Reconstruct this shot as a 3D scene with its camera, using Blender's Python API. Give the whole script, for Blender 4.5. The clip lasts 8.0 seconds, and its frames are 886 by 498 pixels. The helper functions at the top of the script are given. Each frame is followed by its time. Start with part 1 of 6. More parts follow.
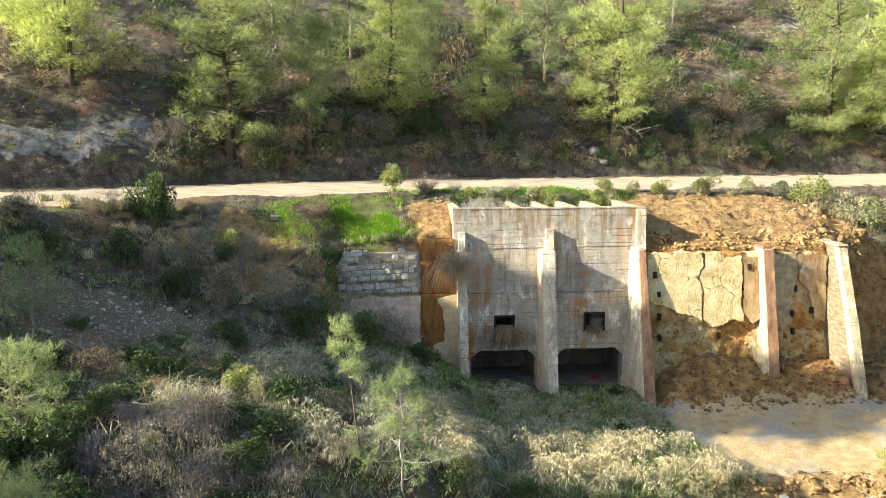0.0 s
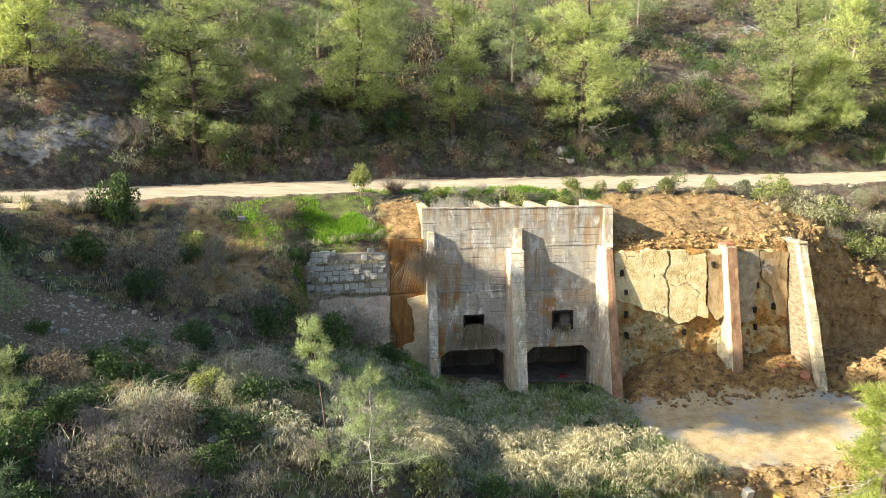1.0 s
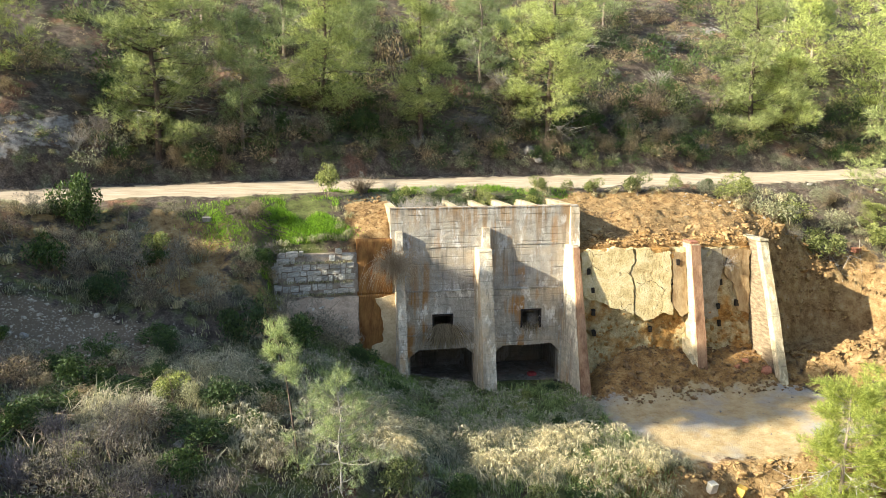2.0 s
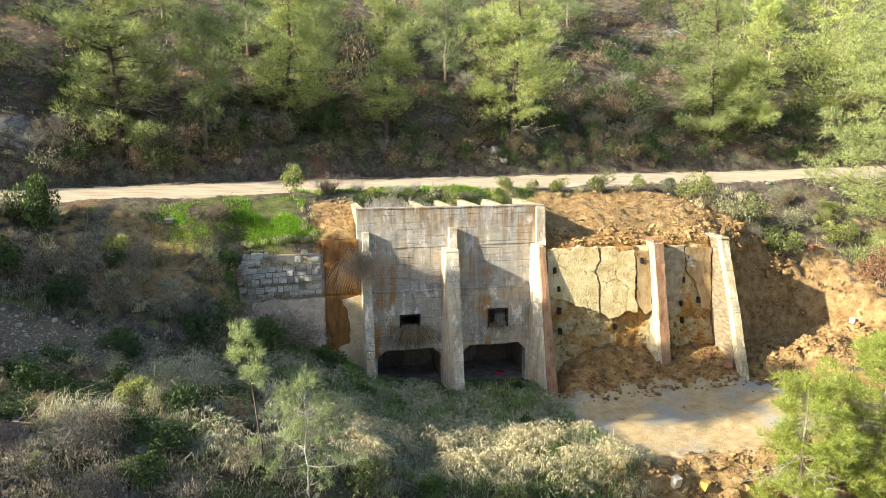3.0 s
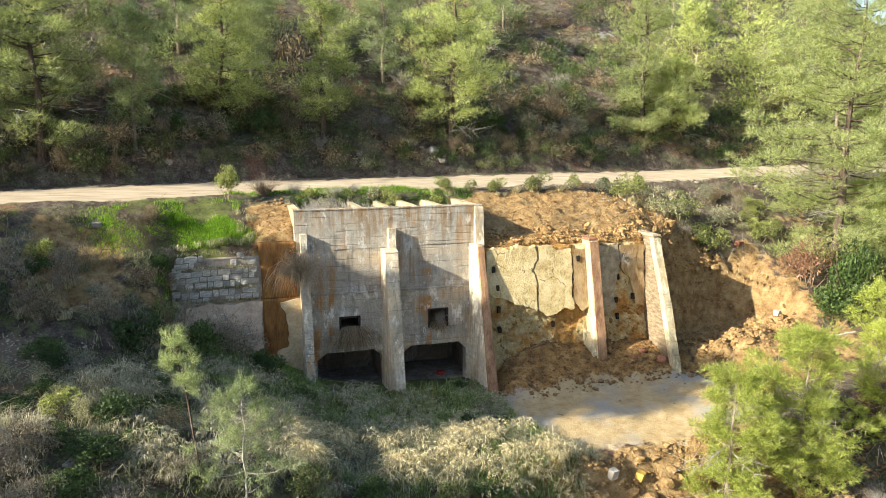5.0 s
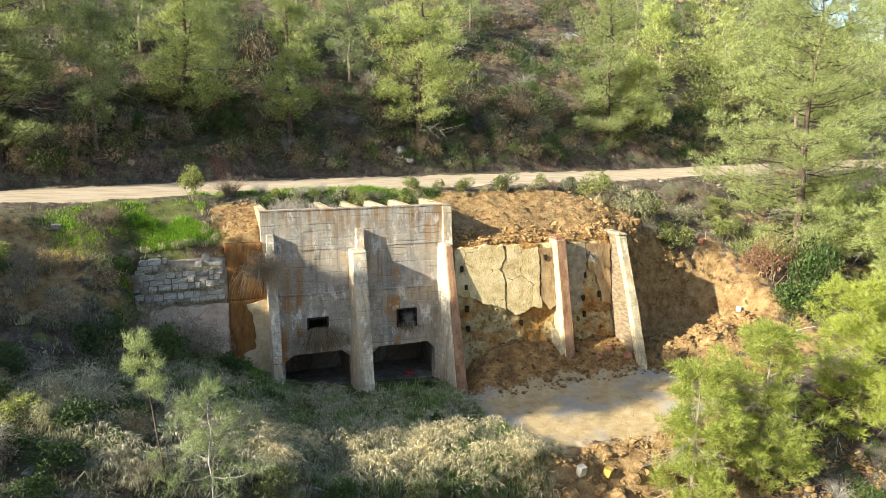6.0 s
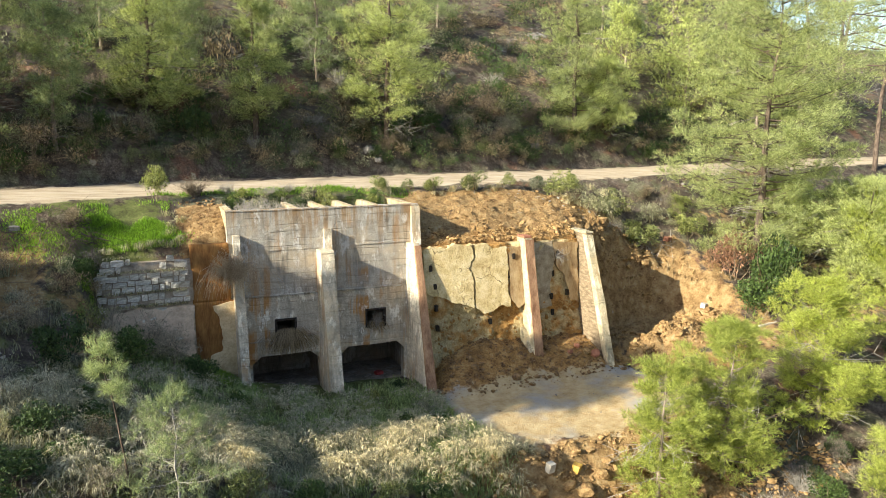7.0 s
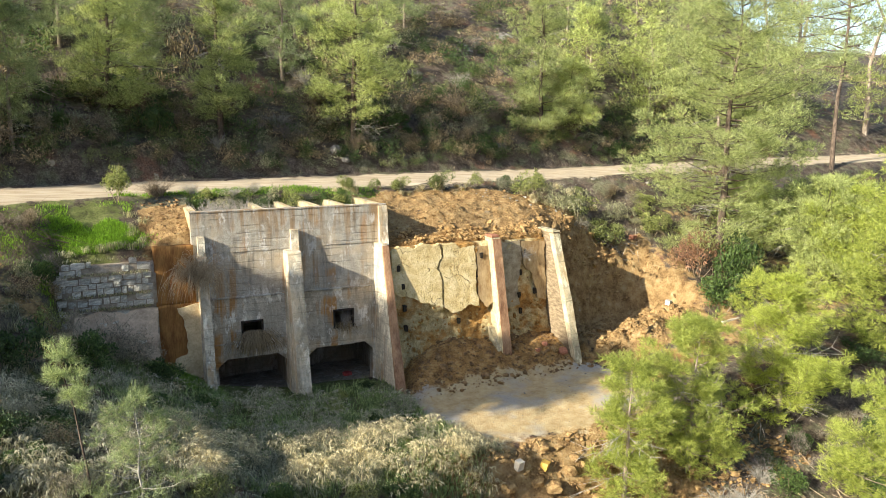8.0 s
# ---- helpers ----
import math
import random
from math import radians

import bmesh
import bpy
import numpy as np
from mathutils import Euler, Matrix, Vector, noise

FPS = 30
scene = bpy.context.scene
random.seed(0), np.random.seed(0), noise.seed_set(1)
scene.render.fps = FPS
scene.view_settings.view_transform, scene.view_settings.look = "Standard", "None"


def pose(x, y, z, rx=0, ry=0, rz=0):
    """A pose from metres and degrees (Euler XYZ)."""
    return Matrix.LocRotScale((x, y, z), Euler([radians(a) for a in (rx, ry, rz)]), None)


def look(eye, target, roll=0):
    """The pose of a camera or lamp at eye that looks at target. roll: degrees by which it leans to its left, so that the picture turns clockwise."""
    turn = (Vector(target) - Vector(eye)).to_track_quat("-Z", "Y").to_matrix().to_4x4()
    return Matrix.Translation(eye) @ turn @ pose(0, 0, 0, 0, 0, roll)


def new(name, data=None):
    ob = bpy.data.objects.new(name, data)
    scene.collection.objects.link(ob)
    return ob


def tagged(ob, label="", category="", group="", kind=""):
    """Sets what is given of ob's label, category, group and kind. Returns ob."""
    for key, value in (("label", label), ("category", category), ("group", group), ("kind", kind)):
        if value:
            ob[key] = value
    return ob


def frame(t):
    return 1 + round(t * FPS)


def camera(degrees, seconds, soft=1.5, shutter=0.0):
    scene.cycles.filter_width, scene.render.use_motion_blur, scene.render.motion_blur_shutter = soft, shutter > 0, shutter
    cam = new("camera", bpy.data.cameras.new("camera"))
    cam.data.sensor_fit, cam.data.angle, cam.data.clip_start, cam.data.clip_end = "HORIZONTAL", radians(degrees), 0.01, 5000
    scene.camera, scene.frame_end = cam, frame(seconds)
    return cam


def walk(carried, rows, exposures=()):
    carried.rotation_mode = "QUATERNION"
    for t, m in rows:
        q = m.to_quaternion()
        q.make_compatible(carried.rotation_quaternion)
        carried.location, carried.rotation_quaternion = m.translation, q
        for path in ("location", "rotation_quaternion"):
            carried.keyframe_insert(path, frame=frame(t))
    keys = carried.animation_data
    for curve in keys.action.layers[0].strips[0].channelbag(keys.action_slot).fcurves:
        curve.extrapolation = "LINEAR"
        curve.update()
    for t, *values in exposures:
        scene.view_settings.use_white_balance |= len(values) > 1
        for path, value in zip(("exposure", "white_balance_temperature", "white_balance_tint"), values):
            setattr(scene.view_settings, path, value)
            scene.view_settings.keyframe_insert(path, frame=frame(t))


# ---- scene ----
# camera: a drone that hovers in front of the ruin and turns slowly to its right
cam = camera(64.49, 8.0, soft=0.8)
TURN = [(0.0, 0.0, -9.2), (0.5, 1.17, -9.22), (1.0, 2.49, -9.23), (1.5, 3.71, -9.26), (3.0, 7.72, -9.28), (3.5, 8.88, -9.27), (4.0, 10.16, -9.25), (4.5, 11.35, -9.26),
        (6.0, 15.17, -9.31), (6.5, 16.37, -9.34), (7.0, 17.7, -9.37), (7.5, 18.92, -9.4), (8.0, 20.29, -9.41)]
EYE = (-3.0, -28.3, 10.2)
walk(cam, [(t, pose(EYE[0] + 0.03 * t, EYE[1] - 0.012 * t, EYE[2] + 0.0096 * t, 90 + tilt, 0, -5.0 - a)) for t, a, tilt in TURN],
     exposures=[(0.0, 1.54), (2.0, 1.46), (4.0, 1.37), (6.0, 1.26), (8.0, 1.17)])

# light: a low winter sun that grazes the concrete from the side, and the clear sky
world = bpy.data.worlds.new("sky")
scene.world = world
world.use_nodes = True
SUN_TO = Vector((-1.0, -0.23, 0.48)).normalized()
sky = world.node_tree.nodes.new("ShaderNodeTexSky")
sky.sky_type, sky.sun_disc = "NISHITA", False
sky.sun_elevation = math.asin(SUN_TO.z)
sky.sun_rotation = math.atan2(SUN_TO.x, SUN_TO.y)
back = world.node_tree.nodes["Background"]
back.inputs["Strength"].default_value = 0.12
world.node_tree.links.new(sky.outputs[0], back.inputs["Color"])
sun_data = bpy.data.lights.new("sun", "SUN")
sun_data.energy, sun_data.angle, sun_data.color = 5.0, radians(0.53), (1.0, 0.93, 0.76)
sun = new("sun", sun_data)
sun.matrix_world = look(tuple(SUN_TO * 200), (0, 0, 0))

# ---- materials ----
def material(name, rough=0.9, spec=0.3):
    m = bpy.data.materials.new(name)
    m.use_nodes = True
    b = m.node_tree.nodes["Principled BSDF"]
    b.inputs["Roughness"].default_value = rough
    b.inputs["Specular IOR Level"].default_value = spec
    return m, m.node_tree, b


class Net:
    """Short ways to add nodes to one material."""

    def __init__(self, tree):
        self.t = tree

    def node(self, kind, **values):
        n = self.t.nodes.new(kind)
        for key, v in values.items():
            n.inputs[key.replace("_", " ")].default_value = v
        return n

    def link(self, a, b):
        self.t.links.new(a, b)

    def coords(self, scale=(1, 1, 1), which="Object"):
        c = self.node("ShaderNodeTexCoord")
        m = self.node("ShaderNodeMapping")
        m.inputs["Scale"].default_value = scale
        self.link(c.outputs[which], m.inputs["Vector"])
        return m.outputs[0]

    def noise(self, vec, scale, detail=4.0, rough=0.6):
        n = self.node("ShaderNodeTexNoise", Scale=scale, Detail=detail, Roughness=rough)
        self.link(vec, n.inputs["Vector"])
        return self.math("ADD", self.math("MULTIPLY", self.math("SUBTRACT", n.outputs["Fac"], 0.5), 1.55), 0.5)

    def ramp(self, fac, stops):
        r = self.node("ShaderNodeValToRGB")
        e = r.color_ramp.elements
        while len(e) < len(stops):
            e.new(0.5)
        for el, (p, c) in zip(e, stops):
            el.position = p
            el.color = (*c, 1) if len(c) == 3 else c
        self.link(fac, r.inputs[0])
        return r.outputs[0]

    def mask(self, fac, lo, hi):
        m = self.node("ShaderNodeMapRange")
        m.inputs["From Min"].default_value, m.inputs["From Max"].default_value = lo, hi
        self.link(fac, m.inputs["Value"])
        return m.outputs[0]

    def math(self, op, a, b):
        m = self.node("ShaderNodeMath")
        m.operation = op
        for i, v in enumerate((a, b)):
            if isinstance(v, (int, float)):
                m.inputs[i].default_value = v
            else:
                self.link(v, m.inputs[i])
        return m.outputs[0]

    def mix(self, fac, a, b, blend="MIX"):
        m = self.node("ShaderNodeMix")
        m.data_type, m.blend_type = "RGBA", blend
        for i, v in ((0, fac), (6, a), (7, b)):
            if isinstance(v, (int, float)):
                m.inputs[i].default_value = v
            elif isinstance(v, tuple):
                m.inputs[i].default_value = (*v, 1)
            else:
                self.link(v, m.inputs[i])
        return m.outputs[2]

    def bump(self, height, strength, distance, bsdf):
        b = self.node("ShaderNodeBump", Strength=strength, Distance=distance)
        self.link(height, b.inputs["Height"])
        self.link(b.outputs[0], bsdf.inputs["Normal"])


def earth_material():
    """Soil, scree, gravel, leaf litter and short turf, mixed by what covers the ground at each place."""
    m, t, b = material("earth", 0.95, 0.15)
    n = Net(t)
    v = n.coords()

    def cover(name):
        a = n.node("ShaderNodeAttribute")
        a.attribute_name = name
        return a.outputs["Fac"]

    big, mid, fine = n.noise(v, 0.35, 5), n.noise(v, 2.2, 6, 0.65), n.noise(v, 14, 5, 0.7)
    patch = n.noise(v, 0.9, 4)
    litter = n.ramp(n.math("ADD", n.math("MULTIPLY", mid, 0.5), n.math("MULTIPLY", fine, 0.5)), [(0.32, (0.045, 0.034, 0.026)), (0.48, (0.11, 0.085, 0.065)), (0.6, (0.21, 0.165, 0.125)), (0.72, (0.38, 0.32, 0.26))])
    rust = n.mix(n.mask(big, 0.6, 0.76), litter, n.ramp(fine, [(0.3, (0.12, 0.06, 0.038)), (0.7, (0.36, 0.2, 0.125))]))
    herb = n.ramp(n.math("ADD", n.math("MULTIPLY", n.noise(v, 4.5, 6, 0.75), 0.6), n.math("MULTIPLY", fine, 0.4)), [(0.25, (0.03, 0.035, 0.018)), (0.45, (0.1, 0.105, 0.055)), (0.6, (0.2, 0.2, 0.12)), (0.75, (0.36, 0.34, 0.26))])
    rust = n.mix(n.math("MULTIPLY", n.mask(n.noise(v, 1.1, 5), 0.5, 0.66), 0.7), rust, herb)
    ochre = n.ramp(n.math("ADD", n.math("MULTIPLY", mid, 0.6), n.math("MULTIPLY", fine, 0.4)),
                   [(0.28, (0.11, 0.06, 0.026)), (0.42, (0.26, 0.16, 0.07)), (0.56, (0.4, 0.265, 0.12)), (0.75, (0.54, 0.42, 0.24))])
    stone = n.node("ShaderNodeTexVoronoi", Scale=9.0)
    n.link(v, stone.inputs["Vector"])
    scree = n.mix(n.mask(stone.outputs["Distance"], 0.14, 0.34), n.ramp(fine, [(0.3, (0.3, 0.24, 0.17)), (0.7, (0.56, 0.47, 0.35))]), (0.22, 0.165, 0.11))
    gravel = n.ramp(n.math("ADD", n.math("MULTIPLY", mid, 0.45), n.math("MULTIPLY", fine, 0.55)),
                    [(0.25, (0.28, 0.185, 0.085)), (0.42, (0.42, 0.3, 0.15)), (0.56, (0.52, 0.4, 0.22)), (0.78, (0.62, 0.52, 0.34))])
    gravel = n.mix(n.math("MULTIPLY", n.mask(n.noise(v, 0.33, 4), 0.48, 0.7), 0.8), gravel, n.ramp(fine, [(0.2, (0.27, 0.27, 0.265)), (0.8, (0.45, 0.445, 0.42))]))
    road = n.ramp(n.math("ADD", n.math("MULTIPLY", n.noise(n.coords((0.5, 3, 1)), 1.3, 5), 0.6), n.math("MULTIPLY", fine, 0.4)),
                  [(0.3, (0.36, 0.275, 0.185)), (0.5, (0.52, 0.42, 0.295)), (0.7, (0.62, 0.53, 0.4))])
    turf = n.ramp(n.math("ADD", n.math("MULTIPLY", mid, 0.5), n.math("MULTIPLY", fine, 0.5)),
                  [(0.3, (0.06, 0.06, 0.025)), (0.5, (0.13, 0.15, 0.045)), (0.7, (0.24, 0.24, 0.1))])
    talus = n.ramp(n.math("ADD", n.math("MULTIPLY", mid, 0.5), n.math("MULTIPLY", fine, 0.5)), [(0.3, (0.09, 0.045, 0.018)), (0.45, (0.28, 0.155, 0.055)), (0.6, (0.46, 0.28, 0.105)), (0.75, (0.54, 0.41, 0.23))])
    white = n.ramp(mid, [(0.35, (0.14, 0.125, 0.11)), (0.6, (0.36, 0.335, 0.305))])
    c = rust
    for name, colour, lo, hi in (("turf", turf, 0.35, 0.65), ("ochre", ochre, 0.4, 0.62), ("talus", talus, 0.35, 0.6), ("scree", scree, 0.35, 0.6),
                                 ("gravel", gravel, 0.4, 0.6), ("chalk", white, 0.4, 0.6), ("road", road, 0.35, 0.62)):
        edge = n.math("ADD", cover(name), n.math("ADD", n.math("MULTIPLY", n.math("SUBTRACT", mid, 0.5), 0.9), n.math("MULTIPLY", n.math("SUBTRACT", patch, 0.5), 1.1)))
        c = n.mix(n.mask(edge, lo, hi), c, colour)
    c = n.mix(n.math("MULTIPLY", n.mask(fine, 0.4, 0.7), 0.35), c, n.mix(0.5, c, (0.02, 0.015, 0.01)))
    n.link(c, b.inputs["Base Color"])
    still = n.math("SUBTRACT", 1.0, n.math("MULTIPLY", n.math("MAXIMUM", cover("gravel"), cover("road")), 0.6))
    n.bump(n.math("MULTIPLY", n.math("ADD", n.math("MULTIPLY", mid, 0.6), n.math("MULTIPLY", fine, 0.6)), still), 0.95, 0.1, b)
    return m


def concrete_material(name="concrete", tint=(1, 1, 1), rust_amount=1.0, lime_amount=0.6):
    """Old cast concrete: lift lines of the boards, pale lime, dark streaks and rust runs from above."""
    m, t, b = material(name, 0.88, 0.25)
    n = Net(t)
    v = n.coords()
    broad, mid, fine = n.noise(v, 0.5, 5, 0.6), n.noise(v, 3.0, 7, 0.7), n.noise(v, 24, 5, 0.75)
    # courses of the shuttering boards: broken dark lines a foot apart, each board of its own shade
    sep = n.node("ShaderNodeSeparateXYZ")
    n.link(n.coords(), sep.inputs[0])
    z = n.math("ADD", n.math("DIVIDE", sep.outputs["Z"], 0.29), n.math("MULTIPLY", n.noise(v, 0.7, 3), 0.35))
    row = n.math("FLOOR", z, 0.0)
    tone = n.node("ShaderNodeTexWhiteNoise")
    tone.noise_dimensions = "1D"
    n.link(row, tone.inputs["W"])
    gap = n.math("ABSOLUTE", n.math("SUBTRACT", n.math("FRACT", z, 0.0), 0.5), 0.0)
    joint = n.math("MULTIPLY", n.mask(gap, 0.4, 0.5), n.mask(n.noise(n.coords((0.8, 0.8, 2.5)), 1.0, 4, 0.6), 0.42, 0.6))
    lift = n.noise(n.coords((1.2, 1.2, 5.0)), 1.0, 5, 0.65)
    base = n.ramp(n.math("ADD", n.math("MULTIPLY", mid, 0.65), n.math("MULTIPLY", fine, 0.35)), [(0.28, (0.28, 0.255, 0.215)), (0.5, (0.47, 0.435, 0.37)), (0.7, (0.62, 0.58, 0.5))])
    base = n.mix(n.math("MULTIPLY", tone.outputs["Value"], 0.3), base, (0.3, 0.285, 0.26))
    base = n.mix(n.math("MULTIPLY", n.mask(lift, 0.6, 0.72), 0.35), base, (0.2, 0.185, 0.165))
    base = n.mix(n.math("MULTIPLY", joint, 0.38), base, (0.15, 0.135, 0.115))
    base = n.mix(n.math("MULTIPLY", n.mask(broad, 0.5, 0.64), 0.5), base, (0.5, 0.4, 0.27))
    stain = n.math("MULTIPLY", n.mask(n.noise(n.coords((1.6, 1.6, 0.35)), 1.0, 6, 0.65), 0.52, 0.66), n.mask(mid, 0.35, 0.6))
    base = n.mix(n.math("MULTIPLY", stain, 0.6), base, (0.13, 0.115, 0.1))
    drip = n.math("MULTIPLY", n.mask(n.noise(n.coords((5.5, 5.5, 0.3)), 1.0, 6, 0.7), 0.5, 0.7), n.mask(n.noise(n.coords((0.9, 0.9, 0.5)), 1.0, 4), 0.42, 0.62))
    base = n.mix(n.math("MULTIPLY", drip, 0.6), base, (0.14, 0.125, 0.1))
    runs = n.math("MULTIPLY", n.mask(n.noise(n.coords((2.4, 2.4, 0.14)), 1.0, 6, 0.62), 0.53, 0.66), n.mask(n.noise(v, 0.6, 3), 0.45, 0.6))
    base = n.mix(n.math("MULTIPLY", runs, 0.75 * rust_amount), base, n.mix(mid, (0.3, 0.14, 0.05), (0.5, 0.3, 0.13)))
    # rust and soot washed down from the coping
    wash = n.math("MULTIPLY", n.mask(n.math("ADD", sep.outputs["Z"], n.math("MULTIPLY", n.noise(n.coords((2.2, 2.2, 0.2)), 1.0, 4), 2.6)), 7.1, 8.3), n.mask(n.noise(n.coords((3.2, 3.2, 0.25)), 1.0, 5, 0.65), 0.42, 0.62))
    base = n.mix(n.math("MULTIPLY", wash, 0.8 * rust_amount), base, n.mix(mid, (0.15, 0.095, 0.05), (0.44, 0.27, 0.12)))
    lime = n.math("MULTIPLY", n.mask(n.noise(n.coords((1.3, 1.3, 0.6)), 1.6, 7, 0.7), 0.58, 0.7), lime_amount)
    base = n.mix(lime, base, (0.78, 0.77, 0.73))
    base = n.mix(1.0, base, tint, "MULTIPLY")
    n.link(base, b.inputs["Base Color"])
    n.bump(n.math("SUBTRACT", n.math("ADD", n.math("ADD", n.math("MULTIPLY", lift, 0.4), n.math("MULTIPLY", mid, 0.7)), n.math("MULTIPLY", fine, 0.35)), n.math("MULTIPLY", joint, 0.5)), 0.8, 0.06, b)
    return m


def plain_material(name, dark, light, scale=6.0, rough=0.9, bump=0.5, spread=0.0, spec=0.2, stretch=(1, 1, 1)):
    """A rough natural surface between two colours, with grain at two sizes; spread: how far single pieces differ."""
    m, t, b = material(name, rough, spec)
    n = Net(t)
    v = n.coords(stretch)
    a, c = n.noise(v, scale, 5, 0.65), n.noise(v, scale * 5.3, 4, 0.7)
    f = n.math("ADD", n.math("MULTIPLY", a, 0.65), n.math("MULTIPLY", c, 0.35))
    col = n.ramp(f, [(0.32, dark), (0.68, light)])
    if spread:
        o = n.node("ShaderNodeObjectInfo")
        col = n.mix(1.0, col, n.ramp(o.outputs["Random"], [(0, (1 - spread,) * 3), (1, (1 + spread,) * 3)]), "MULTIPLY")
    n.link(col, b.inputs["Base Color"])
    n.bump(f, bump, 0.06, b)
    return m


def rubble_material():
    """Earth-packed rubble: olive ochre with rust-orange and dark damp patches."""
    m, t, b = material("ochre_rubble", 0.95, 0.15)
    n = Net(t)
    v = n.coords()
    big, mid, fine = n.noise(v, 0.7, 5), n.noise(v, 3.2, 7, 0.7), n.noise(v, 17, 5, 0.75)
    f = n.math("ADD", n.math("MULTIPLY", mid, 0.6), n.math("MULTIPLY", fine, 0.4))
    c = n.ramp(f, [(0.2, (0.19, 0.13, 0.06)), (0.42, (0.46, 0.35, 0.17)), (0.58, (0.64, 0.52, 0.29)), (0.75, (0.75, 0.66, 0.44))])
    c = n.mix(n.mask(big, 0.45, 0.6), c, n.ramp(f, [(0.25, (0.2, 0.09, 0.03)), (0.5, (0.48, 0.26, 0.08)), (0.7, (0.6, 0.38, 0.15))]))
    n.link(c, b.inputs["Base Color"])
    n.bump(f, 1.0, 0.15, b)
    return m


def cracked_plaster():
    """Cream lime plaster with a net of fine cracks and ochre stains."""
    m, t, b = material("cream_plaster", 0.9, 0.2)
    n = Net(t)
    v = n.coords()
    mid, fine = n.noise(v, 2.2, 6, 0.65), n.noise(v, 15, 5, 0.7)
    c = n.ramp(n.math("ADD", n.math("MULTIPLY", mid, 0.6), n.math("MULTIPLY", fine, 0.4)), [(0.25, (0.32, 0.22, 0.09)), (0.45, (0.57, 0.44, 0.215)), (0.65, (0.73, 0.61, 0.36))])
    warp = n.node("ShaderNodeVectorMath")
    warp.operation = "MULTIPLY_ADD"
    tex = n.node("ShaderNodeTexNoise", Scale=2.6, Detail=4.0)
    n.link(v, tex.inputs["Vector"])
    n.link(tex.outputs["Color"], warp.inputs[0])
    warp.inputs[1].default_value = (0.5, 0.5, 0.5)
    n.link(v, warp.inputs[2])
    cell = n.node("ShaderNodeTexVoronoi", Scale=1.05)
    cell.feature = "DISTANCE_TO_EDGE"
    n.link(warp.outputs[0], cell.inputs["Vector"])
    line = n.math("MAXIMUM", n.mask(cell.outputs["Distance"], 0.0, 0.012), n.mask(n.noise(v, 0.9, 4), 0.42, 0.5))
    c = n.mix(line, (0.16, 0.11, 0.06), c)
    n.link(c, b.inputs["Base Color"])
    n.bump(n.math("ADD", n.math("MULTIPLY", line, 1.2), n.math("ADD", mid, n.math("MULTIPLY", fine, 0.5))), 0.9, 0.07, b)
    return m


def leaf_material(name, dark, light, through_light=0.45, spread=0.25, knee=0.75):
    """Needles and leaves: each blade its own shade, light passes through them."""
    m, t, b = material(name, 0.55, 0.35)
    n = Net(t)
    g = n.node("ShaderNodeNewGeometry")
    col = n.ramp(g.outputs["Random Per Island"], [(0.0, dark), (knee, light), (1.0, tuple(min(1, 1.3 * k) for k in light))])
    o = n.node("ShaderNodeObjectInfo")
    col = n.mix(1.0, col, n.ramp(o.outputs["Random"], [(0, (1 - spread, 1 - spread, 1 - spread)), (1, (1 + spread, 1 + spread * 0.8, 1))]), "MULTIPLY")
    n.link(col, b.inputs["Base Color"])
    tr = n.node("ShaderNodeBsdfTranslucent")
    n.link(n.mix(1.0, col, (1.15, 1.15, 0.75), "MULTIPLY"), tr.inputs["Color"])
    mx = n.node("ShaderNodeMixShader", Fac=through_light)
    n.link(b.outputs[0], mx.inputs[1])
    n.link(tr.outputs[0], mx.inputs[2])
    n.link(mx.outputs[0], t.nodes["Material Output"].inputs["Surface"])
    return m


EARTH = earth_material()
CONCRETE = concrete_material()
BUTTRESS = concrete_material("buttress_concrete", (1.4, 1.32, 1.16), 0.6)
PIER = concrete_material("pier_concrete", (1.3, 1.19, 0.9), 0.25)

# the same concrete in a darker tint, for the chamber linings
DARK_CONCRETE = concrete_material("dark_lining_concrete", (0.6, 0.56, 0.52), 0.2)
BRICK_RED = plain_material("red_brick_edge", (0.24, 0.09, 0.05), (0.46, 0.22, 0.14), 5, 0.9, 0.6)
RENDER = plain_material("ochre_render", (0.46, 0.33, 0.18), (0.74, 0.6, 0.38), 2.2, 0.92, 0.6)
MASONRY = plain_material("grey_masonry", (0.44, 0.4, 0.33), (0.82, 0.77, 0.67), 4, 0.92, 0.9, 0.25)
ROCK = plain_material("rock", (0.2, 0.18, 0.15), (0.45, 0.42, 0.37), 4, 0.9, 0.7, 0.2)
RUBBLE_DARK = plain_material("dark_rubble", (0.12, 0.065, 0.033), (0.44, 0.28, 0.13), 5, 0.95, 0.8, 0.2)
SCREE = plain_material("tan_scree", (0.34, 0.28, 0.2), (0.66, 0.58, 0.45), 4, 0.92, 0.6)
CLOD = plain_material("ochre_clod", (0.16, 0.085, 0.034), (0.47, 0.32, 0.145), 5, 0.95, 0.8, 0.2)
PALE_BLOCK = plain_material("pale_block", (0.5, 0.44, 0.34), (0.68, 0.62, 0.52), 5, 0.85, 0.4)
BARK = plain_material("bark", (0.05, 0.038, 0.03), (0.2, 0.15, 0.115), 7, 0.95, 0.9, 0.1, 0.1, (1, 1, 0.3))
PALE_BARK = plain_material("pale_bark", (0.2, 0.15, 0.11), (0.46, 0.38, 0.31), 7, 0.95, 0.8, 0.1, 0.1, (1, 1, 0.3))
DEADWOOD = plain_material("dead_wood", (0.28, 0.25, 0.21), (0.52, 0.48, 0.42), 9, 0.9, 0.4)
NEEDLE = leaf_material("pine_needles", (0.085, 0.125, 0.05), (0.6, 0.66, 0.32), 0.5)
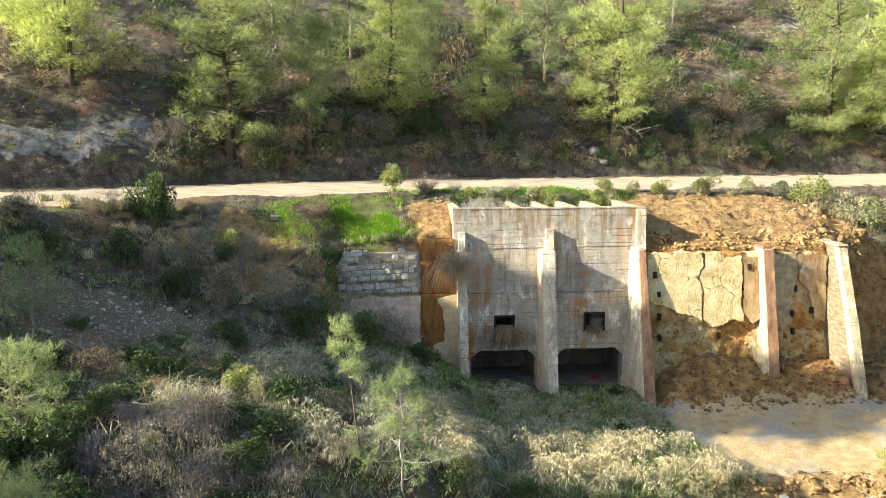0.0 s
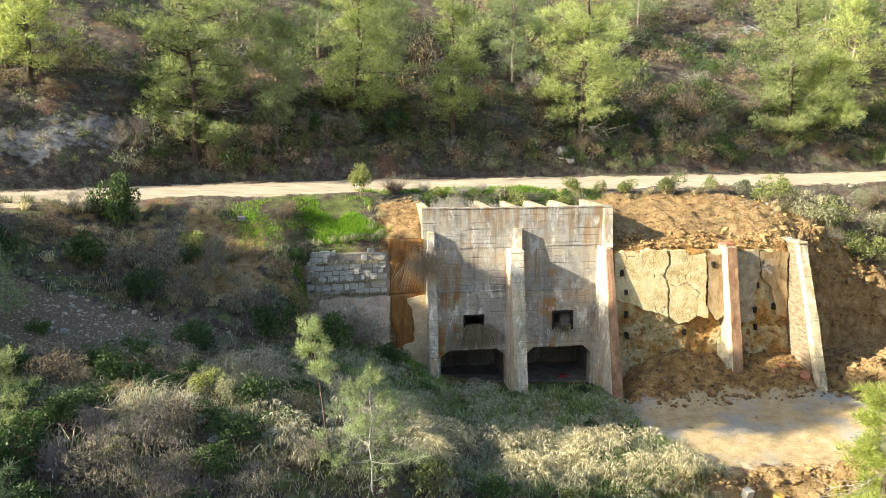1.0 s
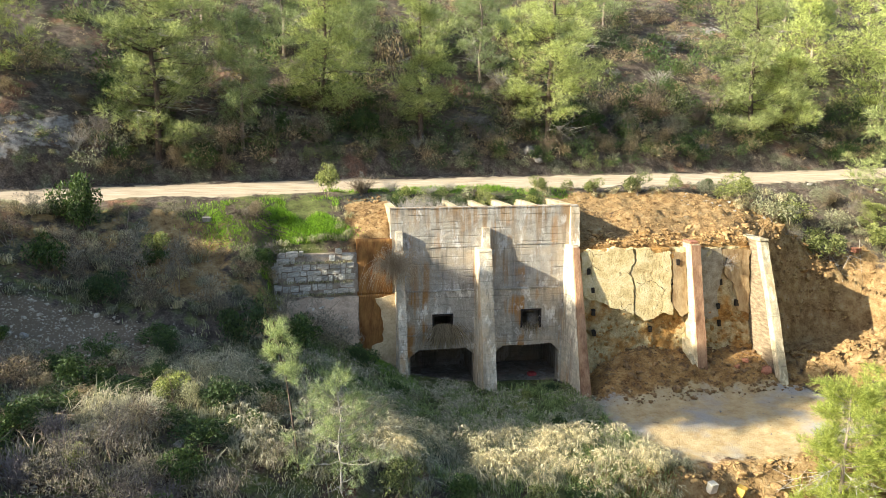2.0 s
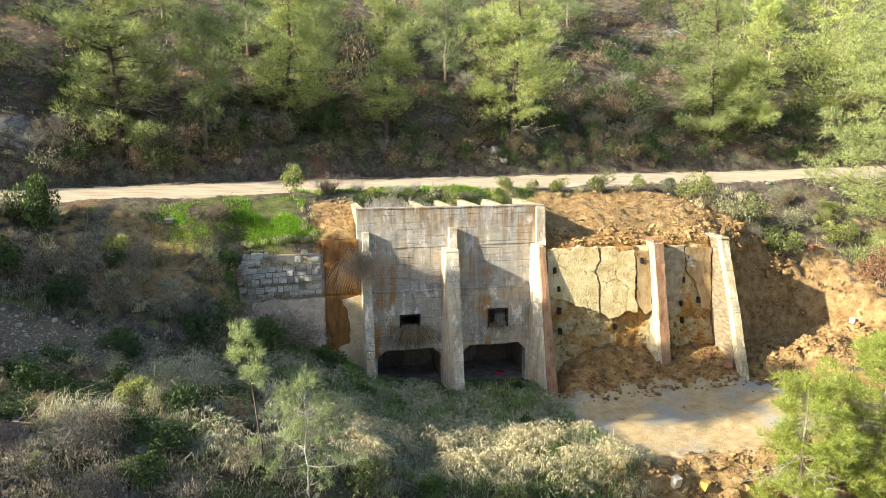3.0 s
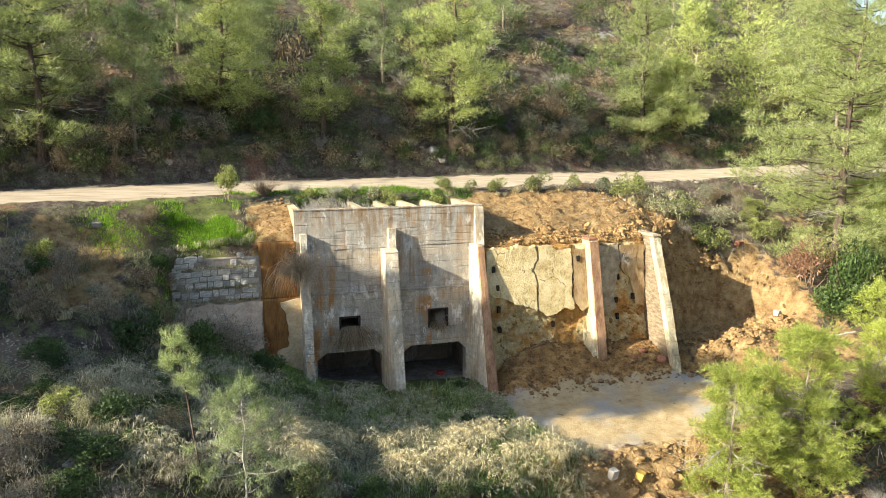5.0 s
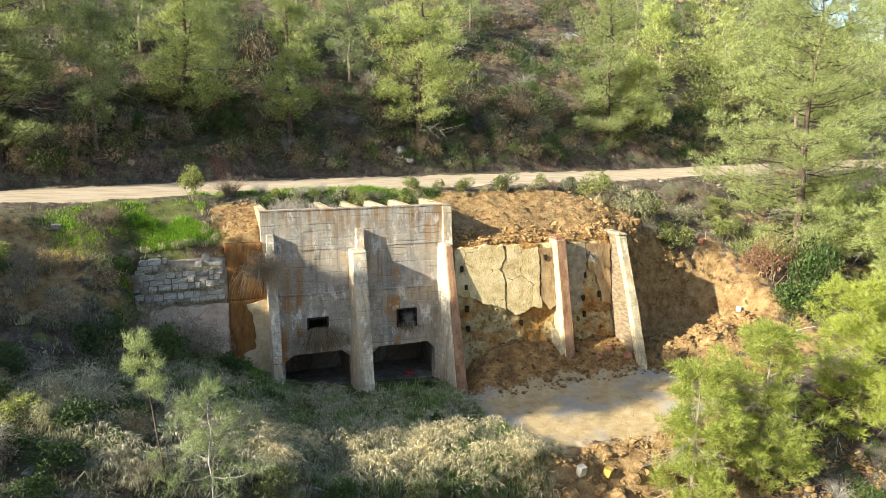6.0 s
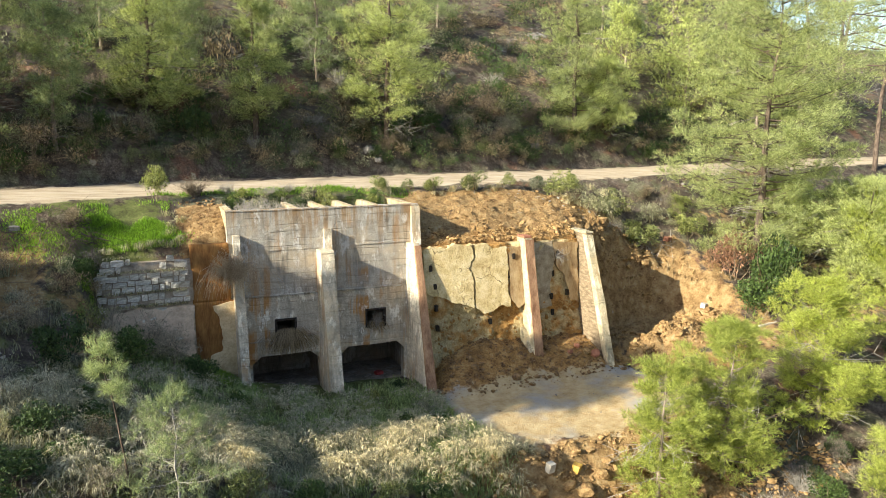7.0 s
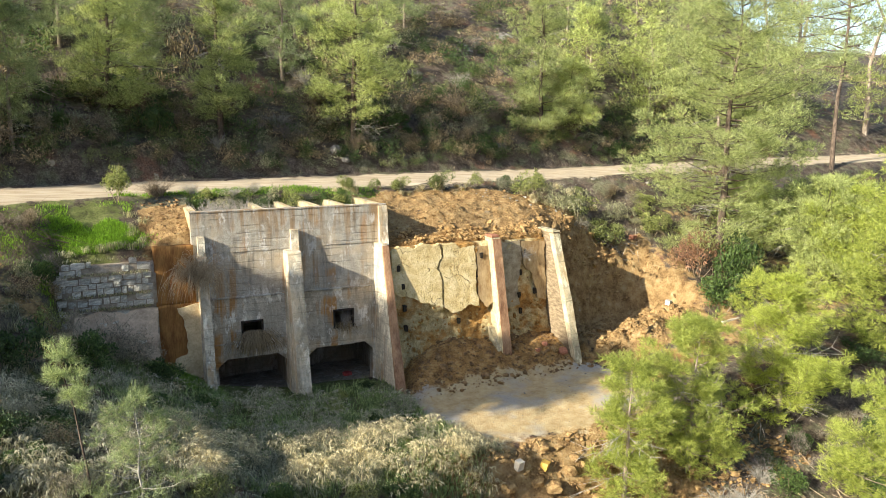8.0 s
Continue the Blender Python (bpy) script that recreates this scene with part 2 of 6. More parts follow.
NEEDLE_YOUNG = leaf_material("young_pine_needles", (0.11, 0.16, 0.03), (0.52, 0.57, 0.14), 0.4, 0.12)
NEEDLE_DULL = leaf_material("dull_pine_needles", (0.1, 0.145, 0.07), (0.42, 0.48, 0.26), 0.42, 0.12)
LEAF_DARK = leaf_material("dark_shrub_leaves", (0.014, 0.032, 0.009), (0.1, 0.16, 0.05), 0.22, 0.3, 0.85)
LEAF_OLIVE = leaf_material("olive_shrub_leaves", (0.05, 0.07, 0.026), (0.38, 0.42, 0.17), 0.36, 0.3, 0.92)
LEAF_GREY = leaf_material("grey_shrub_leaves", (0.055, 0.06, 0.045), (0.5, 0.51, 0.39), 0.36, 0.35, 0.92)
LEAF_BROWN = leaf_material("brown_shrub_leaves", (0.055, 0.043, 0.034), (0.5, 0.4, 0.31), 0.35, 0.35, 0.95)
LEAF_RED = leaf_material("dead_shrub_leaves", (0.2, 0.1, 0.07), (0.5, 0.29, 0.19), 0.35)
GRASS_GREEN = leaf_material("green_grass", (0.06, 0.14, 0.018), (0.31, 0.5, 0.065), 0.45, 0.15)
GRASS_MEADOW = leaf_material("meadow_grass", (0.07, 0.12, 0.03), (0.44, 0.53, 0.24), 0.45, 0.15, 0.9)
GRASS_DULL = leaf_material("dull_grass", (0.07, 0.085, 0.045), (0.6, 0.57, 0.42), 0.45, 0.15, 0.9)
GRASS_STRAW = leaf_material("straw_grass", (0.3, 0.26, 0.17), (0.76, 0.68, 0.5), 0.45, 0.12)
LEAF_HEATH = leaf_material("heath_stems", (0.045, 0.04, 0.038), (0.42, 0.38, 0.36), 0.33, 0.3, 0.95)
TWIG = plain_material("dry_twigs", (0.16, 0.12, 0.085), (0.4, 0.32, 0.23), 12, 0.95, 0.3)
IRON = plain_material("rusted_iron", (0.02, 0.017, 0.015), (0.07, 0.05, 0.04), 9, 0.8, 0.4)
# darker concrete colour that stands for the shade on the second pier's flank
CHEEK = plain_material("shaded_cheek", (0.15, 0.11, 0.07), (0.36, 0.28, 0.18), 3, 0.92, 0.8, stretch=(1, 1, 3))
SOCKET = plain_material("socket_shade", (0.02, 0.016, 0.012), (0.05, 0.04, 0.03), 9, 0.95, 0.4)
RUBBLE = rubble_material()
PLASTER = cracked_plaster()
PLASTER_GREY = plain_material("grey_plaster", (0.26, 0.2, 0.12), (0.5, 0.42, 0.29), 3, 0.9, 0.9)
PLASTER_OCHRE = plain_material("stained_plaster", (0.24, 0.15, 0.07), (0.48, 0.36, 0.2), 2.2, 0.9, 0.9, stretch=(1, 1, 0.4))
MORTAR_WALL = plain_material("worn_render", (0.24, 0.19, 0.14), (0.5, 0.42, 0.33), 2.5, 0.95, 0.8)
RENDER_RUST = plain_material("rust_render", (0.15, 0.06, 0.018), (0.36, 0.185, 0.06), 1.8, 0.95, 0.8, stretch=(1.5, 1.5, 0.35))
RENDER_PINK = plain_material("pinkish_render", (0.48, 0.35, 0.25), (0.78, 0.62, 0.46), 2.4, 0.95, 0.7)
STRAW_TAN = leaf_material("tan_dry_grass", (0.24, 0.22, 0.16), (0.58, 0.54, 0.43), 0.4, 0.1)
STRAW_BROWN = leaf_material("brown_dry_grass", (0.12, 0.09, 0.06), (0.36, 0.29, 0.2), 0.3, 0.1)
TWIG_TAN = plain_material("tan_twigs", (0.32, 0.23, 0.14), (0.66, 0.53, 0.36), 12, 0.95, 0.3)
YELLOW = plain_material("yellow_stone", (0.5, 0.3, 0.06), (0.72, 0.5, 0.14), 5, 0.9, 0.5)
RED_RAG = plain_material("red_rubbish", (0.25, 0.03, 0.03), (0.5, 0.09, 0.08), 9, 0.6, 0.5)
TWIG_GREY = plain_material("grey_twigs", (0.13, 0.11, 0.105), (0.34, 0.29, 0.27), 12, 0.95, 0.3)
DARK_ROCK = plain_material("dark_rock", (0.09, 0.082, 0.075), (0.27, 0.25, 0.225), 4, 0.9, 0.8, 0.2)
RUST_FACE = plain_material("rust_stained_face", (0.2, 0.1, 0.055), (0.43, 0.26, 0.15), 2.2, 0.9, 0.7, stretch=(1.5, 1.5, 0.5))
LOW_CONCRETE = concrete_material("lower_concrete", (1.18, 1.13, 1.05), 1.6, 0.9)

# ---- the lie of the land ----
def lattice(ix, iy, seed):
    h = (ix.astype(np.int64) * 374761393 + iy.astype(np.int64) * 668265263 + seed * 1442695041) & 0xFFFFFFFF
    h = ((h ^ (h >> 13)) * 1274126177) & 0xFFFFFFFF
    return ((h ^ (h >> 16)) & 0xFFFF) / 65535.0


def value_noise(x, y, seed=0):
    fx, fy = np.floor(x), np.floor(y)
    u, v = x - fx, y - fy
    u, v = u * u * (3 - 2 * u), v * v * (3 - 2 * v)
    a, b = lattice(fx, fy, seed), lattice(fx + 1, fy, seed)
    c, d = lattice(fx, fy + 1, seed), lattice(fx + 1, fy + 1, seed)
    return (a * (1 - u) + b * u) * (1 - v) + (c * (1 - u) + d * u) * v - 0.5


def rough(x, y, size, octaves=4, seed=0):
    out, amp = 0.0, 1.0
    for i in range(octaves):
        c, s = math.cos(0.7 + 1.1 * i + seed), math.sin(0.7 + 1.1 * i + seed)
        k = 1.9 ** i / size
        out = out + amp * value_noise((x * c - y * s) * k + 17.3 * i, (x * s + y * c) * k - 9.1 * i, seed + i)
        amp *= 0.52
    return out


def ease(a, b, x):
    s = np.clip((x - a) / (b - a), 0, 1)
    return s * s * (3 - 2 * s)


def road_edge(x):
    """y of the road's near edge."""
    return np.interp(x, [-60, -30, -16, -11.5, -2.4, 8.8, 23, 45, 120], [-24, -8.5, -1.6, 1.4, 4.2, 5.6, 7.0, 8.5, 6])


def road_height(x):
    return np.interp(x, [-60, -16, 9, 25, 45, 120], [8.0, 7.62, 7.6, 7.62, 7.9, 9.0])


ROAD_WIDE = 4.4


def foot_height(x):
    """Height of the ground at the foot of the walls and the bank."""
    return np.interp(x, [-40, -20, -12, -7, -4.8, -2.5, -0.4, 0.6, 3, 6, 8.5, 12, 17, 26, 60], [5.2, 4.4, 3.7, 3.4, 3.1, 2.2, 0.9, 0.3, -0.2, -0.35, -0.45, -0.5, -0.2, 0.6, 3.0])


def soft_box(x, y, x0, x1, y0, y1, s):
    return ease(x0 - s, x0 + s, x) * (1 - ease(x1 - s, x1 + s, x)) * ease(y0 - s, y0 + s, y) * (1 - ease(y1 - s, y1 + s, y))


def terrain(x, y):
    x, y = np.asarray(x, float), np.asarray(y, float)
    yn, zr, g = road_edge(x), road_height(x), foot_height(x)
    # the face of the bank: where it starts, how high it is there, how far it takes to come down
    yb = np.interp(x, [-6.5, -4.9, -4.5, 7.9, 8.0, 15.9, 16.2, 17.2, 19.5, 21.7, 22.7, 23.4, 24.5, 30, 60], [0.4, 0.3, 0.35, 0.35, -0.22, -0.22, 0.35, 1.0, 1.7, 1.9, 1.3, 0.2, -1.2, -0.5, 2])
    k = ease(-9.0, -5.4, x)
    yb = (yn - 1.2) * (1 - k) + yb * k
    zt = np.interp(x, [-60, -10, -6, -4.7, -1.9, -1.4, 0, 0.3, 7.7, 8, 16, 17, 18, 19.5, 21.7, 22.7, 23.4, 24.5, 27, 60], [7.8, 7.3, 6.7, 5.8, 5.9, 6.1, 6.6, 5.6, 5.6, 5.38, 5.4, 5.5, 5.3, 4.9, 3.6, 2.95, 2.7, 2.2, 2.4, 5])
    w = np.interp(x, [-60, -8, -5.1, -4.72, 16.2, 17, 18, 22, 23.5, 25, 30, 60], [9, 6.0, 3.6, 0.12, 0.12, 0.5, 1.3, 1.3, 0.9, 2.0, 6, 9])
    # top: from the road's edge to the brink
    k = np.clip((yn - y) / np.maximum(yn - yb, 0.3), 0, 1)
    top = zr + (zt - zr) * k ** np.interp(x, [-5, 8, 17, 24], [1.4, 1.7, 1.5, 1.0])
    # hopper pit between its walls
    pit = (x > 0.25) & (x < 7.75) & (y > 0.1) & (y < 3.7)
    top = np.where(pit, 5.0, top)
    # face
    s = np.clip((yb - y) / w, 0, 1)
    s = np.where(w > 3, s ** 0.85, s)
    z = np.where(y > yb, top, zt + (g - zt) * s)
    # in front: talus against the walls, then the floor, then the drop to the gully
    d = np.maximum(yb - w - y, 0)
    heap = np.interp(x, [7.9, 8.6, 10.5, 12.4, 13.4, 15, 17, 19, 21], [0, 1.0, 1.6, 1.4, 1.1, 1.2, 0.8, 0.5, 0.4])
    heap = heap * (1 - ease(0.4, 3.6, d)) * (y < yb)
    z = z + heap
    ridge = (1.2 + 1.3 * rough(x, y, 0.9, 4, 44)) * np.exp(-((x - 20.6) / 2.8) ** 2 - ((y + 2.2 + 0.8 * rough(x, y, 2.0, 2, 45)) / 0.85) ** 2)
    z = z + ridge
    crumble = np.maximum(soft_box(x, y, 17, 24, -3.6, 2.2, 0.8), soft_box(x, y, 6.5, 21.5, -11.5, -8.4, 0.6))
    z = z + crumble * (0.34 * rough(x, y, 0.42, 2, 46) + 0.6 * np.minimum(np.abs(rough(x, y, 1.1, 3, 47)) - 0.12, 0))
    left = 1 - ease(-9, 3, x)
    z = z - left * 0.07 * d
    brink = np.interp(x, [-30, -5, 2, 6, 10, 14, 20, 40], [-14, -11.5, -9.8, -8.6, -8.7, -8.4, -8.0, -9])
    z = z - np.interp(x, [-20, -4, 4, 7, 40], [1.0, 1.2, 1.4, 2.2, 2.2]) * ease(0, np.interp(x, [-4, 5, 8], [4, 3, 1.7]), brink - y)
    z = z - 0.16 * np.maximum(brink - 2 - y, 0) * (y > -45) - 0.16 * np.where(y <= -45, np.maximum(brink + 43, 0), 0)
    z = np.where(y < -48, z + 0.35 * (-48 - y), z)
    # road and hill
    on = (y > yn) & (y <= yn + ROAD_WIDE)
    z = np.where(on, zr + (y - yn) * 0.085 + 0.03 * np.sin((y - yn) * 3.1), z)
    h = np.maximum(y - yn - ROAD_WIDE, 0)
    slope = np.interp(x - 0.7 * y, [-80, 20, 36, 50, 70], [0.66, 0.66, 0.58, 0.34, 0.24])
    hill = zr + ROAD_WIDE * 0.085 + 1.3 * (1 - np.exp(-h / 0.9)) + slope * h
    hill = hill - np.maximum(h - 80, 0) * slope * 1.05
    z = np.where(h > 0, hill, z)
    # unevenness
    calm = 1 - 0.93 * on - 0.75 * ((x > 8) & (y < -0.8) & (y > -8.2) & (x < 17))
    near = np.exp(-(np.hypot(x, y + 5) / 60) ** 2)
    z = z + calm * (0.55 * rough(x, y, 3.2, 4, 3) * np.where(h > 0, 1.5, 0.6) * (0.35 + 0.65 * near) + 2.5 * rough(x, y, 25, 3, 9) * ease(2, 20, h))
    earthy = np.maximum.reduce([soft_box(x, y, 8, 24, 0.4, 4.8, 0.3), soft_box(x, y, 5.5, 60, -11.5, -8.7, 0.4), soft_box(x, y, 17, 24.5, -3.8, 2, 0.6)])
    chute = (x > -1.7) & (x < 0.05) & (y > 0.35) & (y < 3.5)
    z = z + (earthy + 0.35 * chute) * (0.42 * rough(x, y, 1.9, 4, 21) + 0.16 * np.abs(rough(x, y, 0.6, 3, 22)) + 0.16 * rough(x, y, 0.3, 2, 23))
    return z


def spaced(lo, a, b, hi, step):
    """Coordinates that are dense between a and b and widen towards the horizon."""
    mid = list(np.arange(a, b + 1e-6, step))
    out, s, v = [], step, b
    while v < hi:
        s *= 1.22
        v += s
        out.append(v)
    low, s, v = [], step, a
    while v > lo:
        s *= 1.22
        v -= s
        low.append(v)
    return np.array(low[::-1] + mid + out)


def box_mask(x, y, x0, x1, y0, y1, soft):
    return ease(x0 - soft, x0 + soft, x) * (1 - ease(x1 - soft, x1 + soft, x)) * ease(y0 - soft, y0 + soft, y) * (1 - ease(y1 - soft, y1 + soft, y))


def build_ground():
    xs = spaced(-900, -20, 30, 900, 0.17)
    ys = np.concatenate([spaced(-600, -16, -6, -5.99, 0.22), np.arange(-5.85, 11, 0.13), spaced(11, 11.1, 22, 900, 0.4)])
    ys = np.unique(np.round(ys, 3))
    gx, gy = np.meshgrid(xs, ys)
    gz = terrain(gx, gy)
    nx, ny = len(xs), len(ys)
    verts = np.stack([gx, gy, gz], -1).reshape(-1, 3)
    i = np.arange(nx * ny).reshape(ny, nx)
    faces = np.stack([i[:-1, :-1], i[:-1, 1:], i[1:, 1:], i[1:, :-1]], -1).reshape(-1, 4)
    cx, cy = (gx[:-1, :-1] + gx[1:, 1:]) / 2, (gy[:-1, :-1] + gy[1:, 1:]) / 2
    inside = (cx > 0.1) & (cx < 7.75) & (cy > 0.08) & (cy < 3.75)  # the hopper stands in this hole
    faces = faces[~inside.ravel()]
    me = bpy.data.meshes.new("ground")
    me.from_pydata(verts.tolist(), [], faces.tolist())
    me.materials.append(EARTH)
    x, y = gx, gy
    yn = road_edge(x)
    on_road = ease(-0.35, 0.25, y - yn) * (1 - ease(ROAD_WIDE - 1.0, ROAD_WIDE - 0.1, y - yn))
    front = y < np.where(x < -6, yn - 0.6, 0.5)
    ochre = np.maximum.reduce([
        box_mask(x, y, 7.6, 21, 0.0, 4.6, 0.5), box_mask(x, y, 17, 24.5, -4, 2.4, 0.8),
        box_mask(x, y, 5.0, 16, -13.5, -8.2, 0.7), box_mask(x, y, -1.9, 0.2, -0.5, 3, 0.3),
        box_mask(x, y, 8, 17.5, -2.6, 0.4, 0.5), 0.8 * box_mask(x, y, -9.8, -6.3, -2.8, 1.0, 0.6), 0.5 * box_mask(x, y, -14, -9.5, -3.5, 0.5, 1.2), 0.6 * box_mask(x, y, 17, 26, -6, 2.0, 1.0),
        0.42 * box_mask(x, y, 26, 60, -7, 6, 2.5), 0.55 * box_mask(x, y, -6, -4, -4, -1, 0.8)])
    talus = np.maximum(box_mask(x, y, 7.9, 17.2, -3.4, 0.4, 0.5), 0.55 * box_mask(x, y, 16.5, 23, -6.5, -3.6, 0.8))
    gravel = box_mask(x, y, 7.2, 17, -8.3, -2.9, 0.7)
    scree = np.maximum(box_mask(x, y, -15.5, -7.4, -6.5, -4.2, 0.6), 0.6 * box_mask(x, y, -12, -6, -8.5, -5.8, 0.6))
    turf = np.maximum.reduce([0.9 * box_mask(x, y, -6.4, -2.4, -0.1, 3.4, 1.1), 0.8 * box_mask(x, y, -3, 7, -8, 0.2, 0.8), 0.42 * front * (x < 6),
                              0.55 * box_mask(x, y, -3, 9, 3.8, 6, 0.5) * (y < yn)])
    chalk = box_mask(x, y - yn - ROAD_WIDE, -30, -13.5, 0.9, 2.3, 0.5) + 0.55 * box_mask(x, y - 0.5 * x, 23, 30, 10.5, 12.0, 1.0)
    for name, val in (("road", on_road), ("talus", talus), ("ochre", ochre), ("gravel", gravel), ("scree", scree), ("turf", turf), ("chalk", chalk)):
        a = me.attributes.new(name, "FLOAT", "POINT")
        a.data.foreach_set("value", np.clip(val, 0, 1).ravel().astype(np.float32))
    me.polygons.foreach_set("use_smooth", [True] * len(me.polygons))
    ob = tagged(new("ground", me), "steep ochre and brown hillside cut by a pale dirt road", "ground", kind="structure")
    return ob


build_ground()

# ---- building helpers ----
def mesh_of(name, bm, mat, smooth=False):
    me = bpy.data.meshes.new(name)
    bm.to_mesh(me)
    bm.free()
    if mat:
        me.materials.append(mat)
    if smooth:
        me.polygons.foreach_set("use_smooth", [True] * len(me.polygons))
    return me


def part(name, bm, mat, parent=None, label="", smooth=False):
    """Links a bmesh as one mesh object, under a thing or a part if one is given."""
    ob = new(name, mesh_of(name, bm, mat, smooth))
    ob.parent = parent
    return tagged(ob, label)


def thing(name, label, category, group="", kind="", at=(0, 0, 0)):
    ob = new(name)
    ob.empty_display_size = 0.2
    ob.matrix_world = Matrix.Translation(at)
    return tagged(ob, label, category, group, kind)


def wobble(p, amount, size=0.35):
    q = Vector(p) / size
    return Vector(p) + amount * Vector((noise.noise(q), noise.noise(q + Vector((31, 7, 3))), noise.noise(q + Vector((5, 71, 13)))))


def rings(bm, loops, amount=0.0, size=0.35, caps=True):
    """A solid from loops of points, all of one length, one above the other."""
    made = [[bm.verts.new(wobble(p, amount, size) if amount else p) for p in loop] for loop in loops]
    n = len(made[0])
    for a, b in zip(made, made[1:]):
        for i in range(n):
            bm.faces.new((a[i], a[(i + 1) % n], b[(i + 1) % n], b[i]))
    if caps:
        bm.faces.new(made[0][::-1])
        bm.faces.new(made[-1])
    return made


def steps(a, b, step):
    n = max(1, int(round(abs(b - a) / step)))
    return [a + (b - a) * i / n for i in range(n + 1)]


def block(bm, x0, x1, y0, y1, z0, z1, step=0.3, amount=0.012, size=0.4):
    """A box whose faces are divided and made uneven, so that its edges look worn."""
    xs, ys = steps(x0, x1, step), steps(y0, y1, step)
    edge = [(x, y0) for x in xs] + [(x1, y) for y in ys[1:]] + [(x, y1) for x in xs[-2::-1]] + [(x0, y) for y in ys[-2:0:-1]]
    rings(bm, [[(x, y, z) for x, y in edge] for z in steps(z0, z1, step)], amount, size)


def prism(bm, outline, y0, y1, amount=0.0):
    """An upright plate: its outline in x and z, from y0 to y1."""
    a = [bm.verts.new(wobble((x, y0, z), amount)) for x, z in outline]
    b = [bm.verts.new(wobble((x, y1, z), amount)) for x, z in outline]
    n = len(outline)
    for i in range(n):
        bm.faces.new((a[i], a[(i + 1) % n], b[(i + 1) % n], b[i]))
    bm.faces.new(a[::-1])
    bm.faces.new(b)


def fin(bm, x0, x1, profile, back=0.1, amount=0.015, lean=0.0):
    """A buttress: profile gives (z, how far it stands out) from the foot up."""
    loops = []
    for (za, da), (zb, db) in zip(profile, profile[1:]):
        for k in range(max(1, int(abs(zb - za) / 0.28))):
            f = k / max(1, int(abs(zb - za) / 0.28))
            loops.append((za + (zb - za) * f, da + (db - da) * f))
    loops.append(profile[-1])
    out = []
    for z, d in loops:
        s = lean * z
        ys = [-d + (back + d) * i / 4 for i in range(5)]
        out.append([(x0 + s, -d, z), ((x0 + x1) / 2 + s, -d, z)] + [(x1 + s, y, z) for y in ys] + [((x0 + x1) / 2 + s, back, z)] + [(x0 + s, y, z) for y in ys[:0:-1]])
    rings(bm, out, amount, 0.3)


def uneven_panel(bm, x0, x1, z0, z1, y_of, step=0.14, thick=0.35):
    """A wall whose face follows y_of(x, z), with thickness behind it."""
    xs, zs = steps(x0, x1, step), steps(z0, z1, step)
    front = [[bm.verts.new((x, y_of(x, z), z)) for x in xs] for z in zs]
    for a, b in zip(front, front[1:]):
        for i in range(len(xs) - 1):
            bm.faces.new((a[i], a[i + 1], b[i + 1], b[i]))
    rim = front[0] + [r[-1] for r in front[1:]] + front[-1][-2::-1] + [r[0] for r in front[-2:0:-1]]
    rear = [bm.verts.new((v.co.x, max(v.co.y + thick, thick), v.co.z)) for v in rim]
    n = len(rim)
    for i in range(n):
        bm.faces.new((rim[i], rear[i], rear[(i + 1) % n], rim[(i + 1) % n]))
    bm.faces.new(rear[::-1])


# ---- the concrete hopper ----
TOP = 7.2


